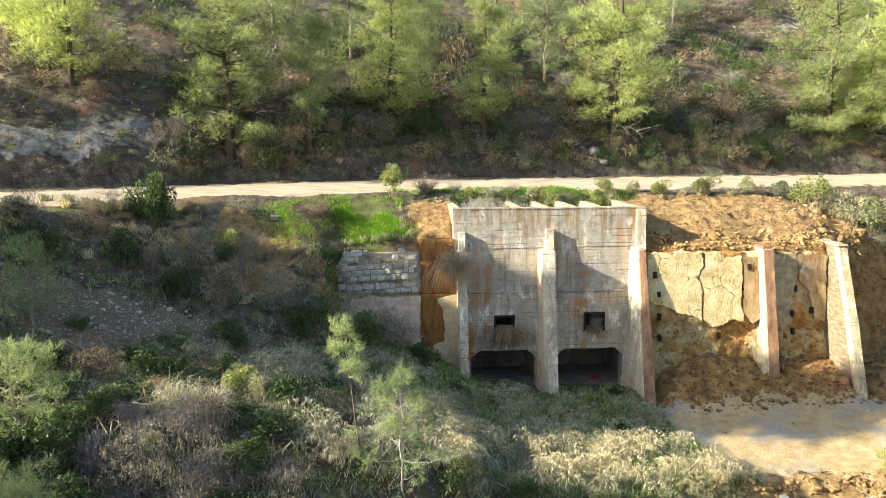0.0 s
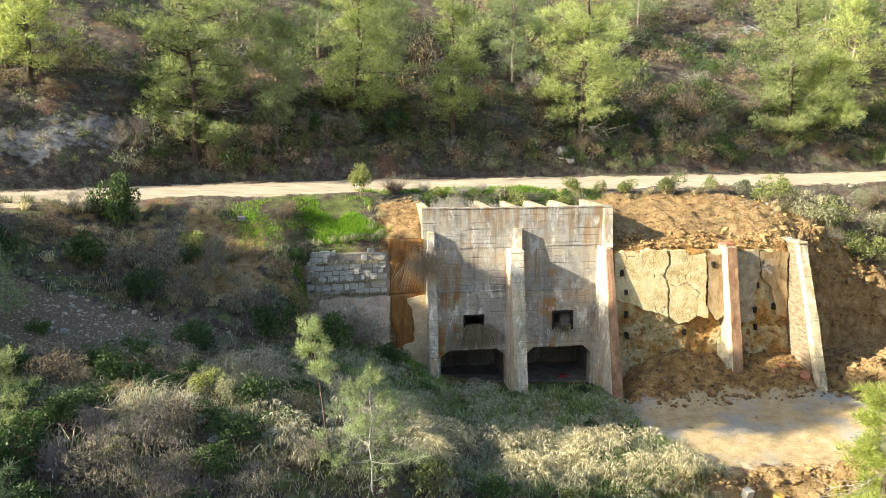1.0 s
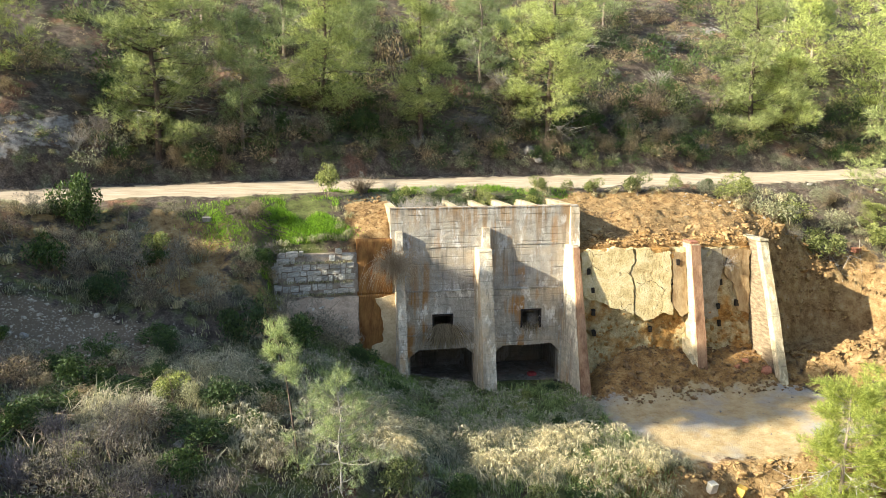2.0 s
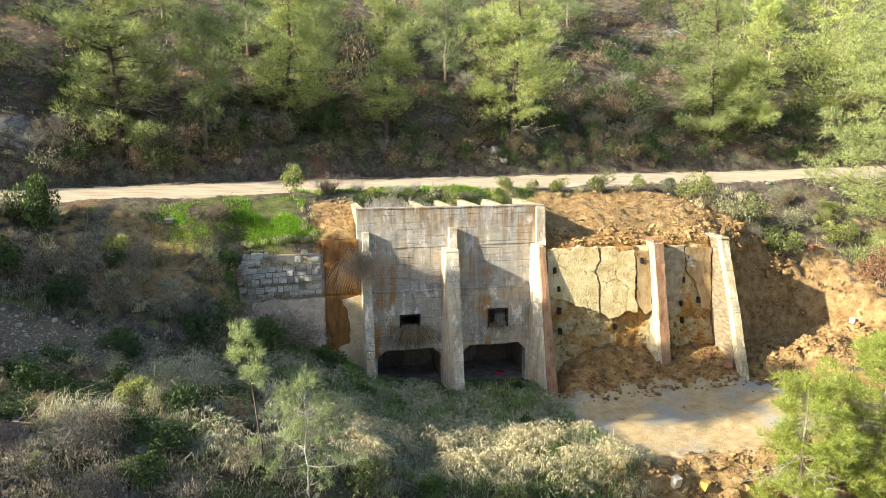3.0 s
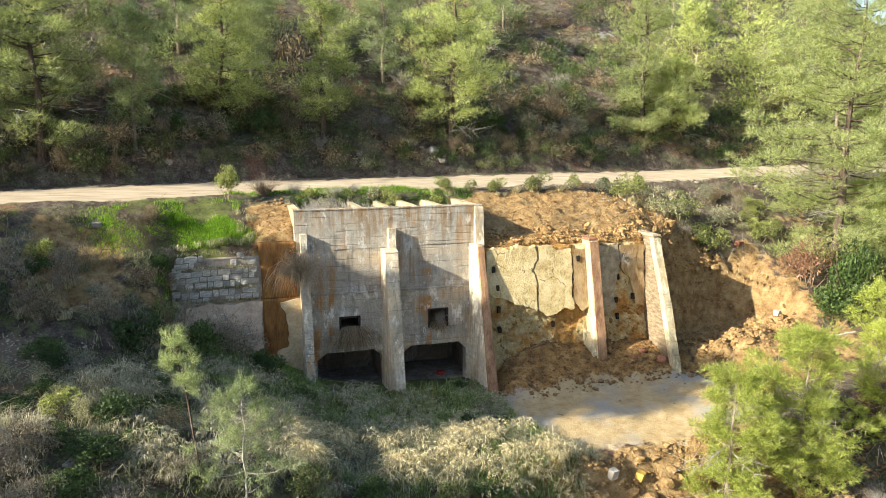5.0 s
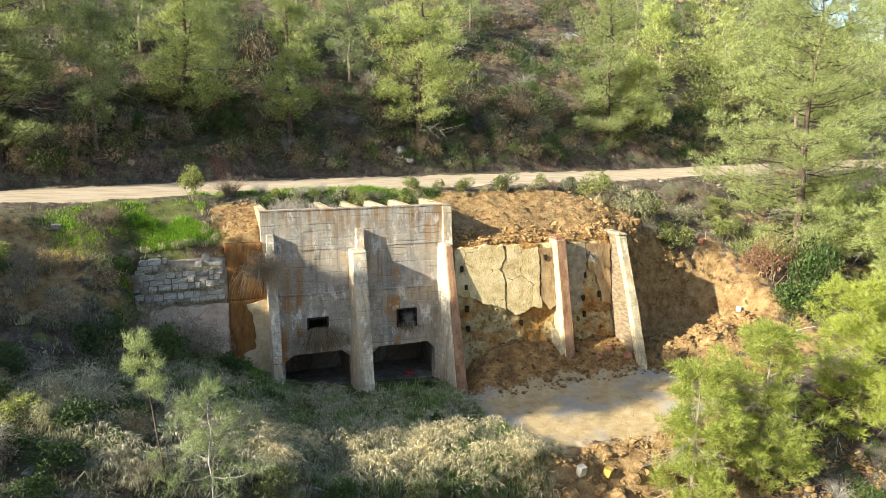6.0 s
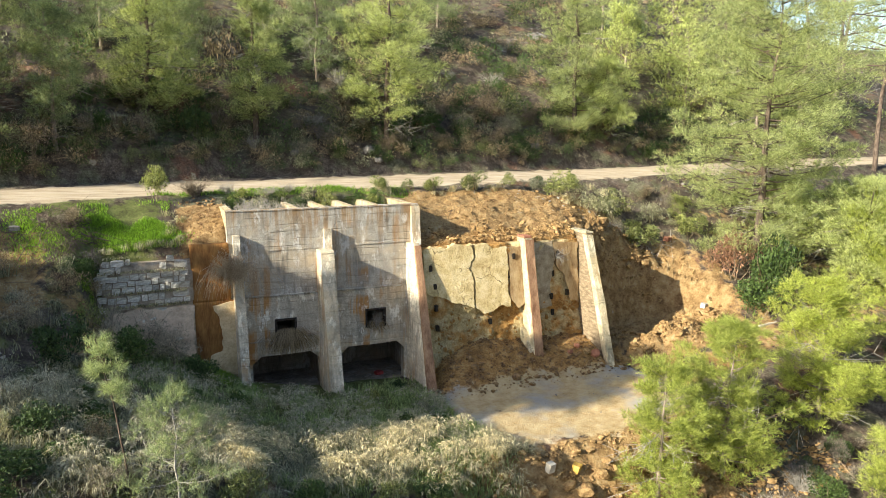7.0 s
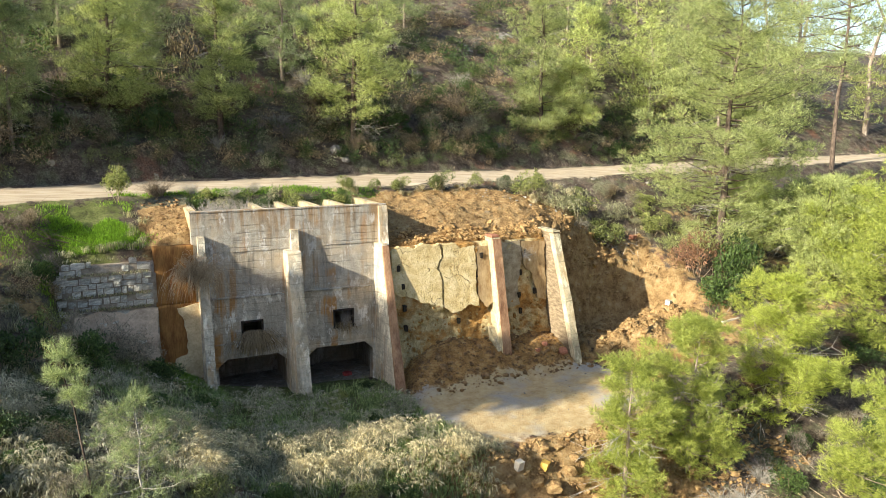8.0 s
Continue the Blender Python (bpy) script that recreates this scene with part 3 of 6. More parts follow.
def build_hopper():
    hopper = thing("concrete_hopper", "weathered grey concrete ore hopper with buttresses, rust-streaked and half buried", "ruin", at=(0, 0, 0))
    bm = bmesh.new()
    # upper front wall with a board-marked face
    block(bm, -0.1, 7.9, 0.0, 0.38, 3.78, TOP, 0.25, 0.02, 0.5)
    part("upper_wall", bm, CONCRETE, hopper)
    # lower front wall around two hatches and two chamfered openings; it stands a little proud
    bm = bmesh.new()
    y0, y1 = -0.05, 0.38
    for x0, x1, z0, z1 in ((-0.1, 1.61, 1.24, 3.76), (1.61, 2.5, 2.76, 3.76), (2.5, 5.45, 1.24, 3.76), (5.45, 6.37, 2.82, 3.76), (6.37, 7.9, 1.24, 3.76),
                           (1.61, 2.5, 1.24, 1.95), (5.45, 6.37, 1.22, 1.98)):
        block(bm, x0, x1, y0, y1, z0, z1, 0.25, 0.012, 0.5)
    prism(bm, [(-0.1, -0.9), (0.66, -0.9), (0.66, 0.95), (1.05, 1.24), (-0.1, 1.24)], y0, y1, 0.015)
    prism(bm, [(3.05, 1.24), (3.4, 0.95), (3.55, -0.9), (4.3, -0.9), (4.35, 0.95), (4.67, 1.24)], y0, y1, 0.015)
    prism(bm, [(6.85, 1.24), (7.2, 0.9), (7.2, -0.9), (7.9, -0.9), (7.9, 1.24)], y0, y1, 0.015)
    part("lower_wall", bm, LOW_CONCRETE, hopper)
    # thin ledges left by the pours
    for x0, x1, z, d in ((0.3, 3.3, 3.77, 0.07), (3.95, 7.1, 3.75, 0.07), (0.25, 1.5, 1.88, 0.05), (2.6, 3.3, 1.95, 0.05), (0.25, 3.5, 5.62, 0.02), (4.0, 7.7, 5.65, 0.02)):
        bm = bmesh.new()
        block(bm, x0, x1, -0.05 - d if z < 5 else -d, 0.02, z - 0.025, z + 0.025, 0.2, 0.02, 0.2)
        part("pour_ledge", bm, CONCRETE, hopper)
    bm = bmesh.new()
    block(bm, -0.12, 7.92, -0.012, 0.4, TOP + 0.004, TOP + 0.05, 0.25, 0.02, 0.3)
    part("coping", bm, CONCRETE, hopper)
    # buttresses
    for x0, x1, prof in ((0.04, 0.38, [(-0.2, 1.9), (4.1, 0.9), (5.45, 0.68), (5.55, 0.5)]),
                         (3.42, 3.96, [(-0.5, 2.05), (5.5, 0.82), (5.56, 0.7)])):
        bm = bmesh.new()
        fin(bm, x0, x1, prof)
        part("buttress", bm, BUTTRESS, hopper)
    for x0, x1, zt in ((0.1, 0.36, 6.3), (3.72, 4.02, 6.38), (7.55, 7.93, 7.18)):
        bm = bmesh.new()
        fin(bm, x0, x1, [(5.5, 0.3), (zt - 0.9 if zt > 7 else zt, 0.22), (zt, 0.12)])
        part("pilaster", bm, BUTTRESS, hopper)
    # the end buttress narrows to a rust-brown nose
    bm = bmesh.new()
    out = lambda z: -0.6 - 0.36 * (5.5 - z)
    left, right = lambda z: 7.3 + 0.04 * (z + 0.3), lambda z: 7.7 + 0.0155 * (z + 0.3)
    rings(bm, [[(left(z), out(z) - 0.02, z), ((left(z) + right(z)) / 2, out(z) - 0.035, z), (right(z), out(z) - 0.02, z), (right(z), out(z) + 0.14, z), (left(z), out(z) + 0.14, z)] for z in steps(-0.9, 5.5, 0.25)], 0.02, 0.2)
    part("nose", bm, RUST_FACE, hopper, "rust-stained brown nose")
    bm = bmesh.new()
    rings(bm, [[(left(z) + 0.015, out(z) + 0.142, z), (right(z) - 0.01, out(z) + 0.142, z), (7.78, (out(z) + 0.1) / 2, z), (7.82, 0.1, z), (7.32, 0.1, z), ((7.32 + left(z)) / 2 + 0.01, (out(z) + 0.1) / 2, z)] for z in steps(-1.0, 5.6, 0.25)], 0.02, 0.3)
    part("buttress", bm, BUTTRESS, hopper)
    # side and cross walls over the bin, which show their tops
    for x0, x1, length, z0 in ((-0.1, 0.2, 3.8, 0.3), (2.62, 2.84, 3.3, 5.8), (3.8, 4.02, 3.6, 5.8), (4.95, 5.2, 3.7, 5.8), (6.1, 6.36, 3.8, 5.8), (7.6, 7.9, 3.9, 0.0)):
        bm = bmesh.new()
        block(bm, x0, x1, 0.4, length, z0, TOP + 0.02, 0.3, 0.02, 0.4)
        part("cross_wall", bm, PIER, hopper)
    bm = bmesh.new()
    block(bm, -0.1, 7.9, 3.7, 4.0, 3.0, TOP - 0.5, 0.4, 0.02, 0.4)
    part("back_wall", bm, CONCRETE, hopper)
    bm = bmesh.new()
    block(bm, 0.2, 7.6, 0.4, 3.7, 6.1, 6.45, 0.3, 0.16, 0.5)
    part("bin_floor", bm, CLOD, hopper)
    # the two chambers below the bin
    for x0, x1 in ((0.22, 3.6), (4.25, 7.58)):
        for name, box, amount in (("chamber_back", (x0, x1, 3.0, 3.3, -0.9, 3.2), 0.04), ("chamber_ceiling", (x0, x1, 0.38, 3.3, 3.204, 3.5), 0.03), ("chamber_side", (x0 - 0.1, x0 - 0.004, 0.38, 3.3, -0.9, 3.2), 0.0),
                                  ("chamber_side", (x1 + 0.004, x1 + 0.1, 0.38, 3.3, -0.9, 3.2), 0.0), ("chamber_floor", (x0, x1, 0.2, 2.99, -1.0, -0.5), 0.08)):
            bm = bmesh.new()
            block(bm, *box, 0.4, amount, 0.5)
            part(name, bm, DARK_CONCRETE, hopper, "dark concrete lining")
    # dark iron frames in the hatches
    for x0, x1, z0, z1 in ((1.61, 2.5, 1.95, 2.76), (5.45, 6.37, 1.98, 2.82)):
        bm = bmesh.new()
        t = 0.07
        for a, b, c, d in ((x0, x1, z1 - t, z1), (x0, x0 + t, z0, z1 - t), (x1 - t, x1, z0, z1 - t)):
            block(bm, a, b, -0.085, 0.2, c, d, 0.2, 0.008, 0.2)
        part("hatch_frame", bm, IRON, hopper, "dark rusted iron hatch frame")
    return hopper


def build_piers():
    """Free-standing battered piers of the fallen bays."""
    specs = ((12.72, 13.13, [(-0.9, 2.4), (0.4, 2.0), (0.9, 1.9), (5.0, 0.95), (5.55, 0.86)], "leaning pale concrete pier with a red brick front"),
             (15.96, 16.26, [(-0.6, 3.2), (3.0, 1.95), (5.2, 1.08), (5.62, 0.95)], "pale concrete pier with a flat cap beside the cut bank"))
    for x0, x1, prof, label in specs:
        pier = thing("pier", label, "pier", "battered piers")
        bm = bmesh.new()
        fin(bm, x0, x1, prof, back=0.45, amount=0.025)
        # second shaft: first pier's shadow is in its colour, the front edge stays pale
        part("shaft", bm, PIER if x0 < 14 else CHEEK, pier, "" if x0 < 14 else "board-marked cheek in a darker colour for its shade")
        bm = bmesh.new()
        loops = []
        for z in steps(prof[0][0], prof[-1][0] - 0.05, 0.25):
            d = float(np.interp(z, [p[0] for p in prof], [p[1] for p in prof]))
            nose = 0.1 if x0 < 14 else 0.3
            loops.append([(x0 + (0.02 if x0 < 14 else -0.03), -d - 0.04, z), (x1 + 0.03, -d - 0.04, z), (x1 + 0.03, -d + nose, z), (x0 + (0.02 if x0 < 14 else -0.03), -d + nose, z)])
        rings(bm, loops, 0.025, 0.2)
        part("front_facing", bm, RUST_FACE if x0 < 14 else PIER, pier, "rust-stained brown face" if x0 < 14 else "pale cream front edge")
        if x0 > 14:
            bm = bmesh.new()
            block(bm, x0 - 0.05, x1 + 0.04, -1.0, 0.6, 5.63, 5.73, 0.2, 0.03, 0.3)
            part("cap", bm, PIER, pier)
        else:
            bm = bmesh.new()
            fin(bm, x0 - 0.2, x0 + 0.1, [(-0.9, 2.2), (0.6, 1.85), (1.45, 1.2), (1.5, 0.9)], back=0.3, amount=0.03)
            part("foot_buttress", bm, PIER, pier)
            bm = bmesh.new()
            block(bm, x0 + 0.02, x1 - 0.03, -0.8, -0.1, 5.56, 5.66, 0.15, 0.03, 0.2)
            part("cap", bm, BRICK_RED, pier, "broken red brick cap")


FIRST_BAY = ([-0.8, 0, 1.2, 2.3, 2.7, 5.4], [-1.35, -1.15, -0.92, -0.75, -0.88, -0.42])
SECOND_BAY = ([-0.8, 1, 2, 5.4], [-1.2, -0.8, -0.5, -0.25])


def panel_face(x, z, seed, bay, amount):
    q = Vector((x * 1.4, seed, z * 1.4))
    return float(np.interp(z, *bay)) + amount * (noise.noise(q) + 0.6 * noise.noise(q * 2.3) + 0.45 * noise.noise(q * 5.1))


def jagged(points, seed, amount=0.07, step=0.18):
    """An outline with broken edges."""
    r = random.Random(seed)
    out = []
    for (xa, za), (xb, zb) in zip(points, points[1:] + points[:1]):
        n = max(1, int(math.hypot(xb - xa, zb - za) / step))
        for i in range(n):
            f = i / n
            out.append((xa + (xb - xa) * f + r.uniform(-amount, amount), za + (zb - za) * f + r.uniform(-amount, amount)))
    return out


def plate(bm, outline, face, thick):
    """A broken sheet of plaster that lies on an uneven wall."""
    front = [bm.verts.new((x, face(x, z) - thick, z)) for x, z in outline]
    rear = [bm.verts.new((x, face(x, z) + 0.15, z)) for x, z in outline]
    f = bm.faces.new(front)
    n = len(front)
    for i in range(n):
        bm.faces.new((front[i], rear[i], rear[(i + 1) % n], front[(i + 1) % n]))
    bmesh.ops.triangulate(bm, faces=[f], quad_method="BEAUTY", ngon_method="BEAUTY")


def build_infill():
    wall = thing("infill_wall", "cracked ochre rubble wall with flaking cream plaster between piers", "wall")
    face = lambda x, z: panel_face(x, z, 3.3, FIRST_BAY, 0.12 if z > 2.6 else 0.15)
    bm = bmesh.new()
    uneven_panel(bm, 7.84, 12.78, -0.8, 5.36, face, 0.085)
    part("rubble_core", bm, RUBBLE, wall, smooth=True)
    sheets = [
        ([(7.9, 5.22), (8.3, 5.4), (9.0, 5.3), (9.4, 5.46), (9.9, 5.34), (10.25, 5.42), (10.29, 4.9), (10.05, 4.35), (10.22, 3.85), (10.15, 2.62), (9.7, 2.82), (9.1, 2.95), (8.75, 3.2), (8.3, 3.3), (7.92, 3.4)], PLASTER, 0.11),
        ([(10.38, 5.3), (10.95, 5.38), (11.3, 5.15), (11.95, 5.25), (12.0, 4.3), (11.9, 3.4), (12.0, 2.5), (11.5, 2.65), (11.1, 2.4), (10.6, 2.35), (10.24, 2.65), (10.31, 3.85), (10.13, 4.36), (10.4, 4.9)], PLASTER, 0.08),
        ([(12.02, 5.2), (12.7, 5.15), (12.7, 2.6), (12.4, 2.4), (12.0, 2.9), (12.08, 4.25)], PLASTER_OCHRE, 0.05)]
    for i, (s, mat, thick) in enumerate(sheets):
        bm = bmesh.new()
        plate(bm, jagged(s, i + 5, 0.035, 0.1), lambda x, z: -0.42 - 0.19 * (5.4 - z), thick)
        part("plaster_sheet", bm, mat, wall, "cracked cream plaster" if mat == PLASTER else "")
    # stones that show where the plaster has gone
    r = random.Random(4)
    forms = [stone_mesh(60 + k, RUBBLE, 0.8, 1) for k in range(5)]
    for k in range(190):
        x, z = r.uniform(7.95, 12.6), -0.3 + 3.2 * r.random()
        sz = r.choice((0.1, 0.12, 0.16, 0.2, 0.28)) * r.uniform(0.8, 1.2)
        ob = new("rubble_stone", r.choice(forms))
        ob.parent = wall
        ob.matrix_basis = pose(x, face(x, z) + 0.08 * sz, z, r.uniform(0, 90), r.uniform(0, 90), r.uniform(0, 90)) @ Matrix.Diagonal((sz, sz, sz, 1))
    second = thing("infill_wall", "shaded grey-brown rubble wall with square beam holes between piers", "wall")
    face2 = lambda x, z: panel_face(x, z, 8.1, SECOND_BAY, 0.14)
    bm = bmesh.new()
    uneven_panel(bm, 13.05, 15.95, -0.7, 5.3, face2, 0.085)
    part("rubble_core", bm, RUBBLE, second, smooth=True)
    for i, s in enumerate(([(13.15, 5.2), (14.5, 5.25), (14.55, 4.2), (14.3, 3.2), (14.4, 2.2), (13.15, 2.1)], [(14.58, 5.2), (15.87, 5.15), (15.87, 2.3), (15.4, 2.5), (15.1, 3.6), (14.65, 4.2)])):
        bm = bmesh.new()
        plate(bm, jagged(s, i + 50, 0.05, 0.17), lambda x, z: -0.25 - 0.075 * (5.4 - z), 0.1)
        part("plaster_sheet", bm, PLASTER_GREY if i == 0 else PLASTER_OCHRE, second)
    for k in range(110):
        x, z = r.uniform(13.2, 15.8), -0.3 + 2.7 * r.random()
        sz = r.choice((0.1, 0.12, 0.16, 0.2, 0.28)) * r.uniform(0.8, 1.2)
        ob = new("rubble_stone", r.choice(forms))
        ob.parent = second
        ob.matrix_basis = pose(x, face2(x, z) + 0.08 * sz, z, r.uniform(0, 90), r.uniform(0, 90), r.uniform(0, 90)) @ Matrix.Diagonal((sz, sz, sz, 1))
    # dark solid plates stand for the shaded holes where beams sat
    for parent, fc, spots in ((wall, face, ((8.2, 4.5), (8.35, 3.7), (8.4, 2.75), (12.3, 4.75), (12.1, 3.9), (11.0, 1.9), (8.45, 1.85))),
                              (second, face2, ((14.5, 3.75), (14.35, 2.7), (14.75, 4.7), (15.3, 2.8), (14.5, 1.9)))):
        for x, z in spots:
            bm = bmesh.new()
            y = fc(x, z)
            prism(bm, jagged([(x - 0.06, z - 0.13), (x + 0.07, z - 0.12), (x + 0.06, z + 0.13), (x - 0.07, z + 0.12)], int(x * 100), 0.02, 0.1), y - 0.14, y + 0.1)
            part("beam_socket", bm, SOCKET, parent, "dark plate in place of a shaded beam socket")


def build_stone_wall():
    """Dressed stone upper left of the hopper, over rendered rubble."""
    wall = thing("stone_wall", "old coursed grey stone retaining wall over pinkish worn render", "wall")
    bm = bmesh.new()
    uneven_panel(bm, -4.65, -1.45, 1.0, 5.45, lambda x, z: -0.09 - 0.03 * (5.7 - z) + 0.05 * noise.noise(Vector((x * 2, 1, z * 2))), 0.16, 0.35)
    part("core", bm, MORTAR_WALL, wall, smooth=True)
    bm = bmesh.new()
    stained = lambda x, z: -0.06 - 0.03 * (6 - z) + 0.05 * noise.noise(Vector((x * 1.6, 9, z * 1.1)))
    uneven_panel(bm, -1.5, 0.36, 0.4, 3.74, stained, 0.12, 0.3)
    uneven_panel(bm, -1.5, -0.06, 3.74, 6.0, stained, 0.12, 0.3)
    part("ochre_panel", bm, RENDER_RUST, wall, "rust-orange stained render", smooth=True)
    bm = bmesh.new()
    plate(bm, jagged([(-0.75, 3.6), (0.1, 3.7), (0.3, 0.75), (-0.2, 0.7), (-1.0, 1.0), (-0.95, 1.6), (-0.5, 1.7), (-0.45, 2.6)], 4, 0.04), lambda x, z: -0.1 - 0.03 * (6 - z), 0.05)
    part("render_patch", bm, RENDER, wall)
    bm = bmesh.new()
    plate(bm, jagged([(-4.3, 3.55), (-3.4, 3.75), (-2.6, 3.62), (-1.8, 3.76), (-1.5, 3.7), (-1.5, 1.5), (-2.3, 1.4), (-2.5, 2.0), (-3.0, 2.3), (-3.2, 2.0), (-4.3, 2.7)], 14, 0.05), lambda x, z: -0.15 - 0.03 * (5.7 - z), 0.05)
    part("render_patch", bm, RENDER_PINK, wall)
    # stones, course by course
    r = random.Random(11)
    stones = []
    z = 3.78
    courses = [0.22, 0.25, 0.06, 0.24, 0.2, 0.22, 0.06, 0.24, 0.2]
    for i, h in enumerate(courses):
        if h > 0.1:
            x = -4.72 + 0.2 * r.random() + (0.5 - 0.25 * i if i < 2 else 0)
            end = -1.62 - 0.12 * r.random()
            while x < end:
                w = r.choice((0.2, 0.26, 0.34, 0.42, 0.52)) * r.uniform(0.85, 1.15)
                w = min(w, end - x + 0.1)
                if r.random() > (0.12 if i < 2 else 0.04 if i < 7 else 0.3 if i < 8 else 0.6):
                    stones.append((x + w / 2, z + h / 2, w, h))
                x += w + 0.025
        z += h + 0.02
    kinds = []
    for k in range(5):
        bm = bmesh.new()
        block(bm, -0.5, 0.5, -0.12, 0.14, -0.5, 0.5, 0.34, 0.0)
        for v in bm.verts:
            e = Vector(v.co)
            v.co = e + Vector((0.05, 0.03, 0.07)) * noise.noise(e * 2.3 + Vector((k * 9, 0, 0)))
            if abs(abs(e.x) - 0.5) < 0.01 and abs(abs(e.z) - 0.5) < 0.01:
                v.co.x *= 0.95
                v.co.z *= 0.92
        kinds.append(mesh_of("stone", bm, MASONRY))
    for k in range(16):
        stones.append((r.uniform(-4.4, -1.7), r.uniform(2.3, 3.6), r.uniform(0.25, 0.5), r.uniform(0.16, 0.26)))
    for k in range(18):
        stones.append((r.uniform(-5.0, -4.55), 3.2 + 0.13 * k * r.uniform(0.8, 1.0), r.uniform(0.18, 0.36), r.uniform(0.13, 0.24)))
    for x, z, w, h in stones:
        ob = new("stone", r.choice(kinds))
        ob.parent = wall
        ob.matrix_basis = pose(x, -0.045 - 0.03 * (5.7 - z) + r.uniform(-0.04, 0.03), z + 0.05 * (x + 3) + r.uniform(-0.012, 0.012), r.uniform(-3, 3), r.uniform(-2.5, 2.5), r.uniform(-4, 4)) @ Matrix.Diagonal((w * r.uniform(0.92, 1.02), 1, h * r.uniform(0.86, 1.03), 1))


# ---- plants and stones: generators ----
def height_at(x, y):
    return float(terrain(np.array([x]), np.array([y]))[0])


def unit(v):
    return v / np.maximum(np.linalg.norm(v, axis=-1, keepdims=True), 1e-9)


def tri_mesh(name, verts, faces, mat, smooth=False):
    me = bpy.data.meshes.new(name)
    me.from_pydata(np.asarray(verts).tolist(), [], np.asarray(faces).tolist() if len(faces) else [])
    me.materials.append(mat)
    if smooth:
        me.polygons.foreach_set("use_smooth", [True] * len(me.polygons))
    return me


class Wood:
    """Tapered round branches, gathered into one mesh."""

    def __init__(self, sides=5):
        self.v, self.f, self.n = [], [], sides

    def limb(self, pts, r0, r1):
        pts = [np.asarray(p, float) for p in pts]
        base = len(self.v)
        for i, p in enumerate(pts):
            d = pts[min(i + 1, len(pts) - 1)] - pts[max(i - 1, 0)]
            d = d / (np.linalg.norm(d) + 1e-9)
            a = np.cross(d, (0.3, 0.9, 0.2) if abs(d[2]) > 0.8 else (0, 0, 1.0))
            a /= np.linalg.norm(a) + 1e-9
            b = np.cross(d, a)
            r = r0 + (r1 - r0) * i / (len(pts) - 1)
            for k in range(self.n):
                t = 2 * math.pi * k / self.n
                self.v.append(p + r * (math.cos(t) * a + math.sin(t) * b))
        for i in range(len(pts) - 1):
            for k in range(self.n):
                q = base + i * self.n
                self.f.append((q + k, q + (k + 1) % self.n, q + self.n + (k + 1) % self.n, q + self.n + k))

    def mesh(self, name, mat):
        return tri_mesh(name, self.v, self.f, mat, True)


def needles(rng, at, along, per, length, width, spread=0.85, shoot=0.16):
    """Single needles round each shoot: one thin triangle each."""
    n = len(at)
    at, along = np.repeat(at, per, 0), np.repeat(unit(along), per, 0)
    d = unit(along * 0.8 + spread * unit(rng.normal(size=(n * per, 3))))
    base = at + along * rng.uniform(-shoot, shoot, (n * per, 1)) + rng.normal(size=(n * per, 3)) * 0.015
    side = unit(np.cross(d, rng.normal(size=(n * per, 3)))) * width * rng.uniform(0.7, 1.2, (n * per, 1))
    tip = base + d * length * rng.uniform(0.65, 1.2, (n * per, 1))
    v = np.stack([base - side, base + side, tip], 1).reshape(-1, 3)
    return v, np.arange(len(v)).reshape(-1, 3)


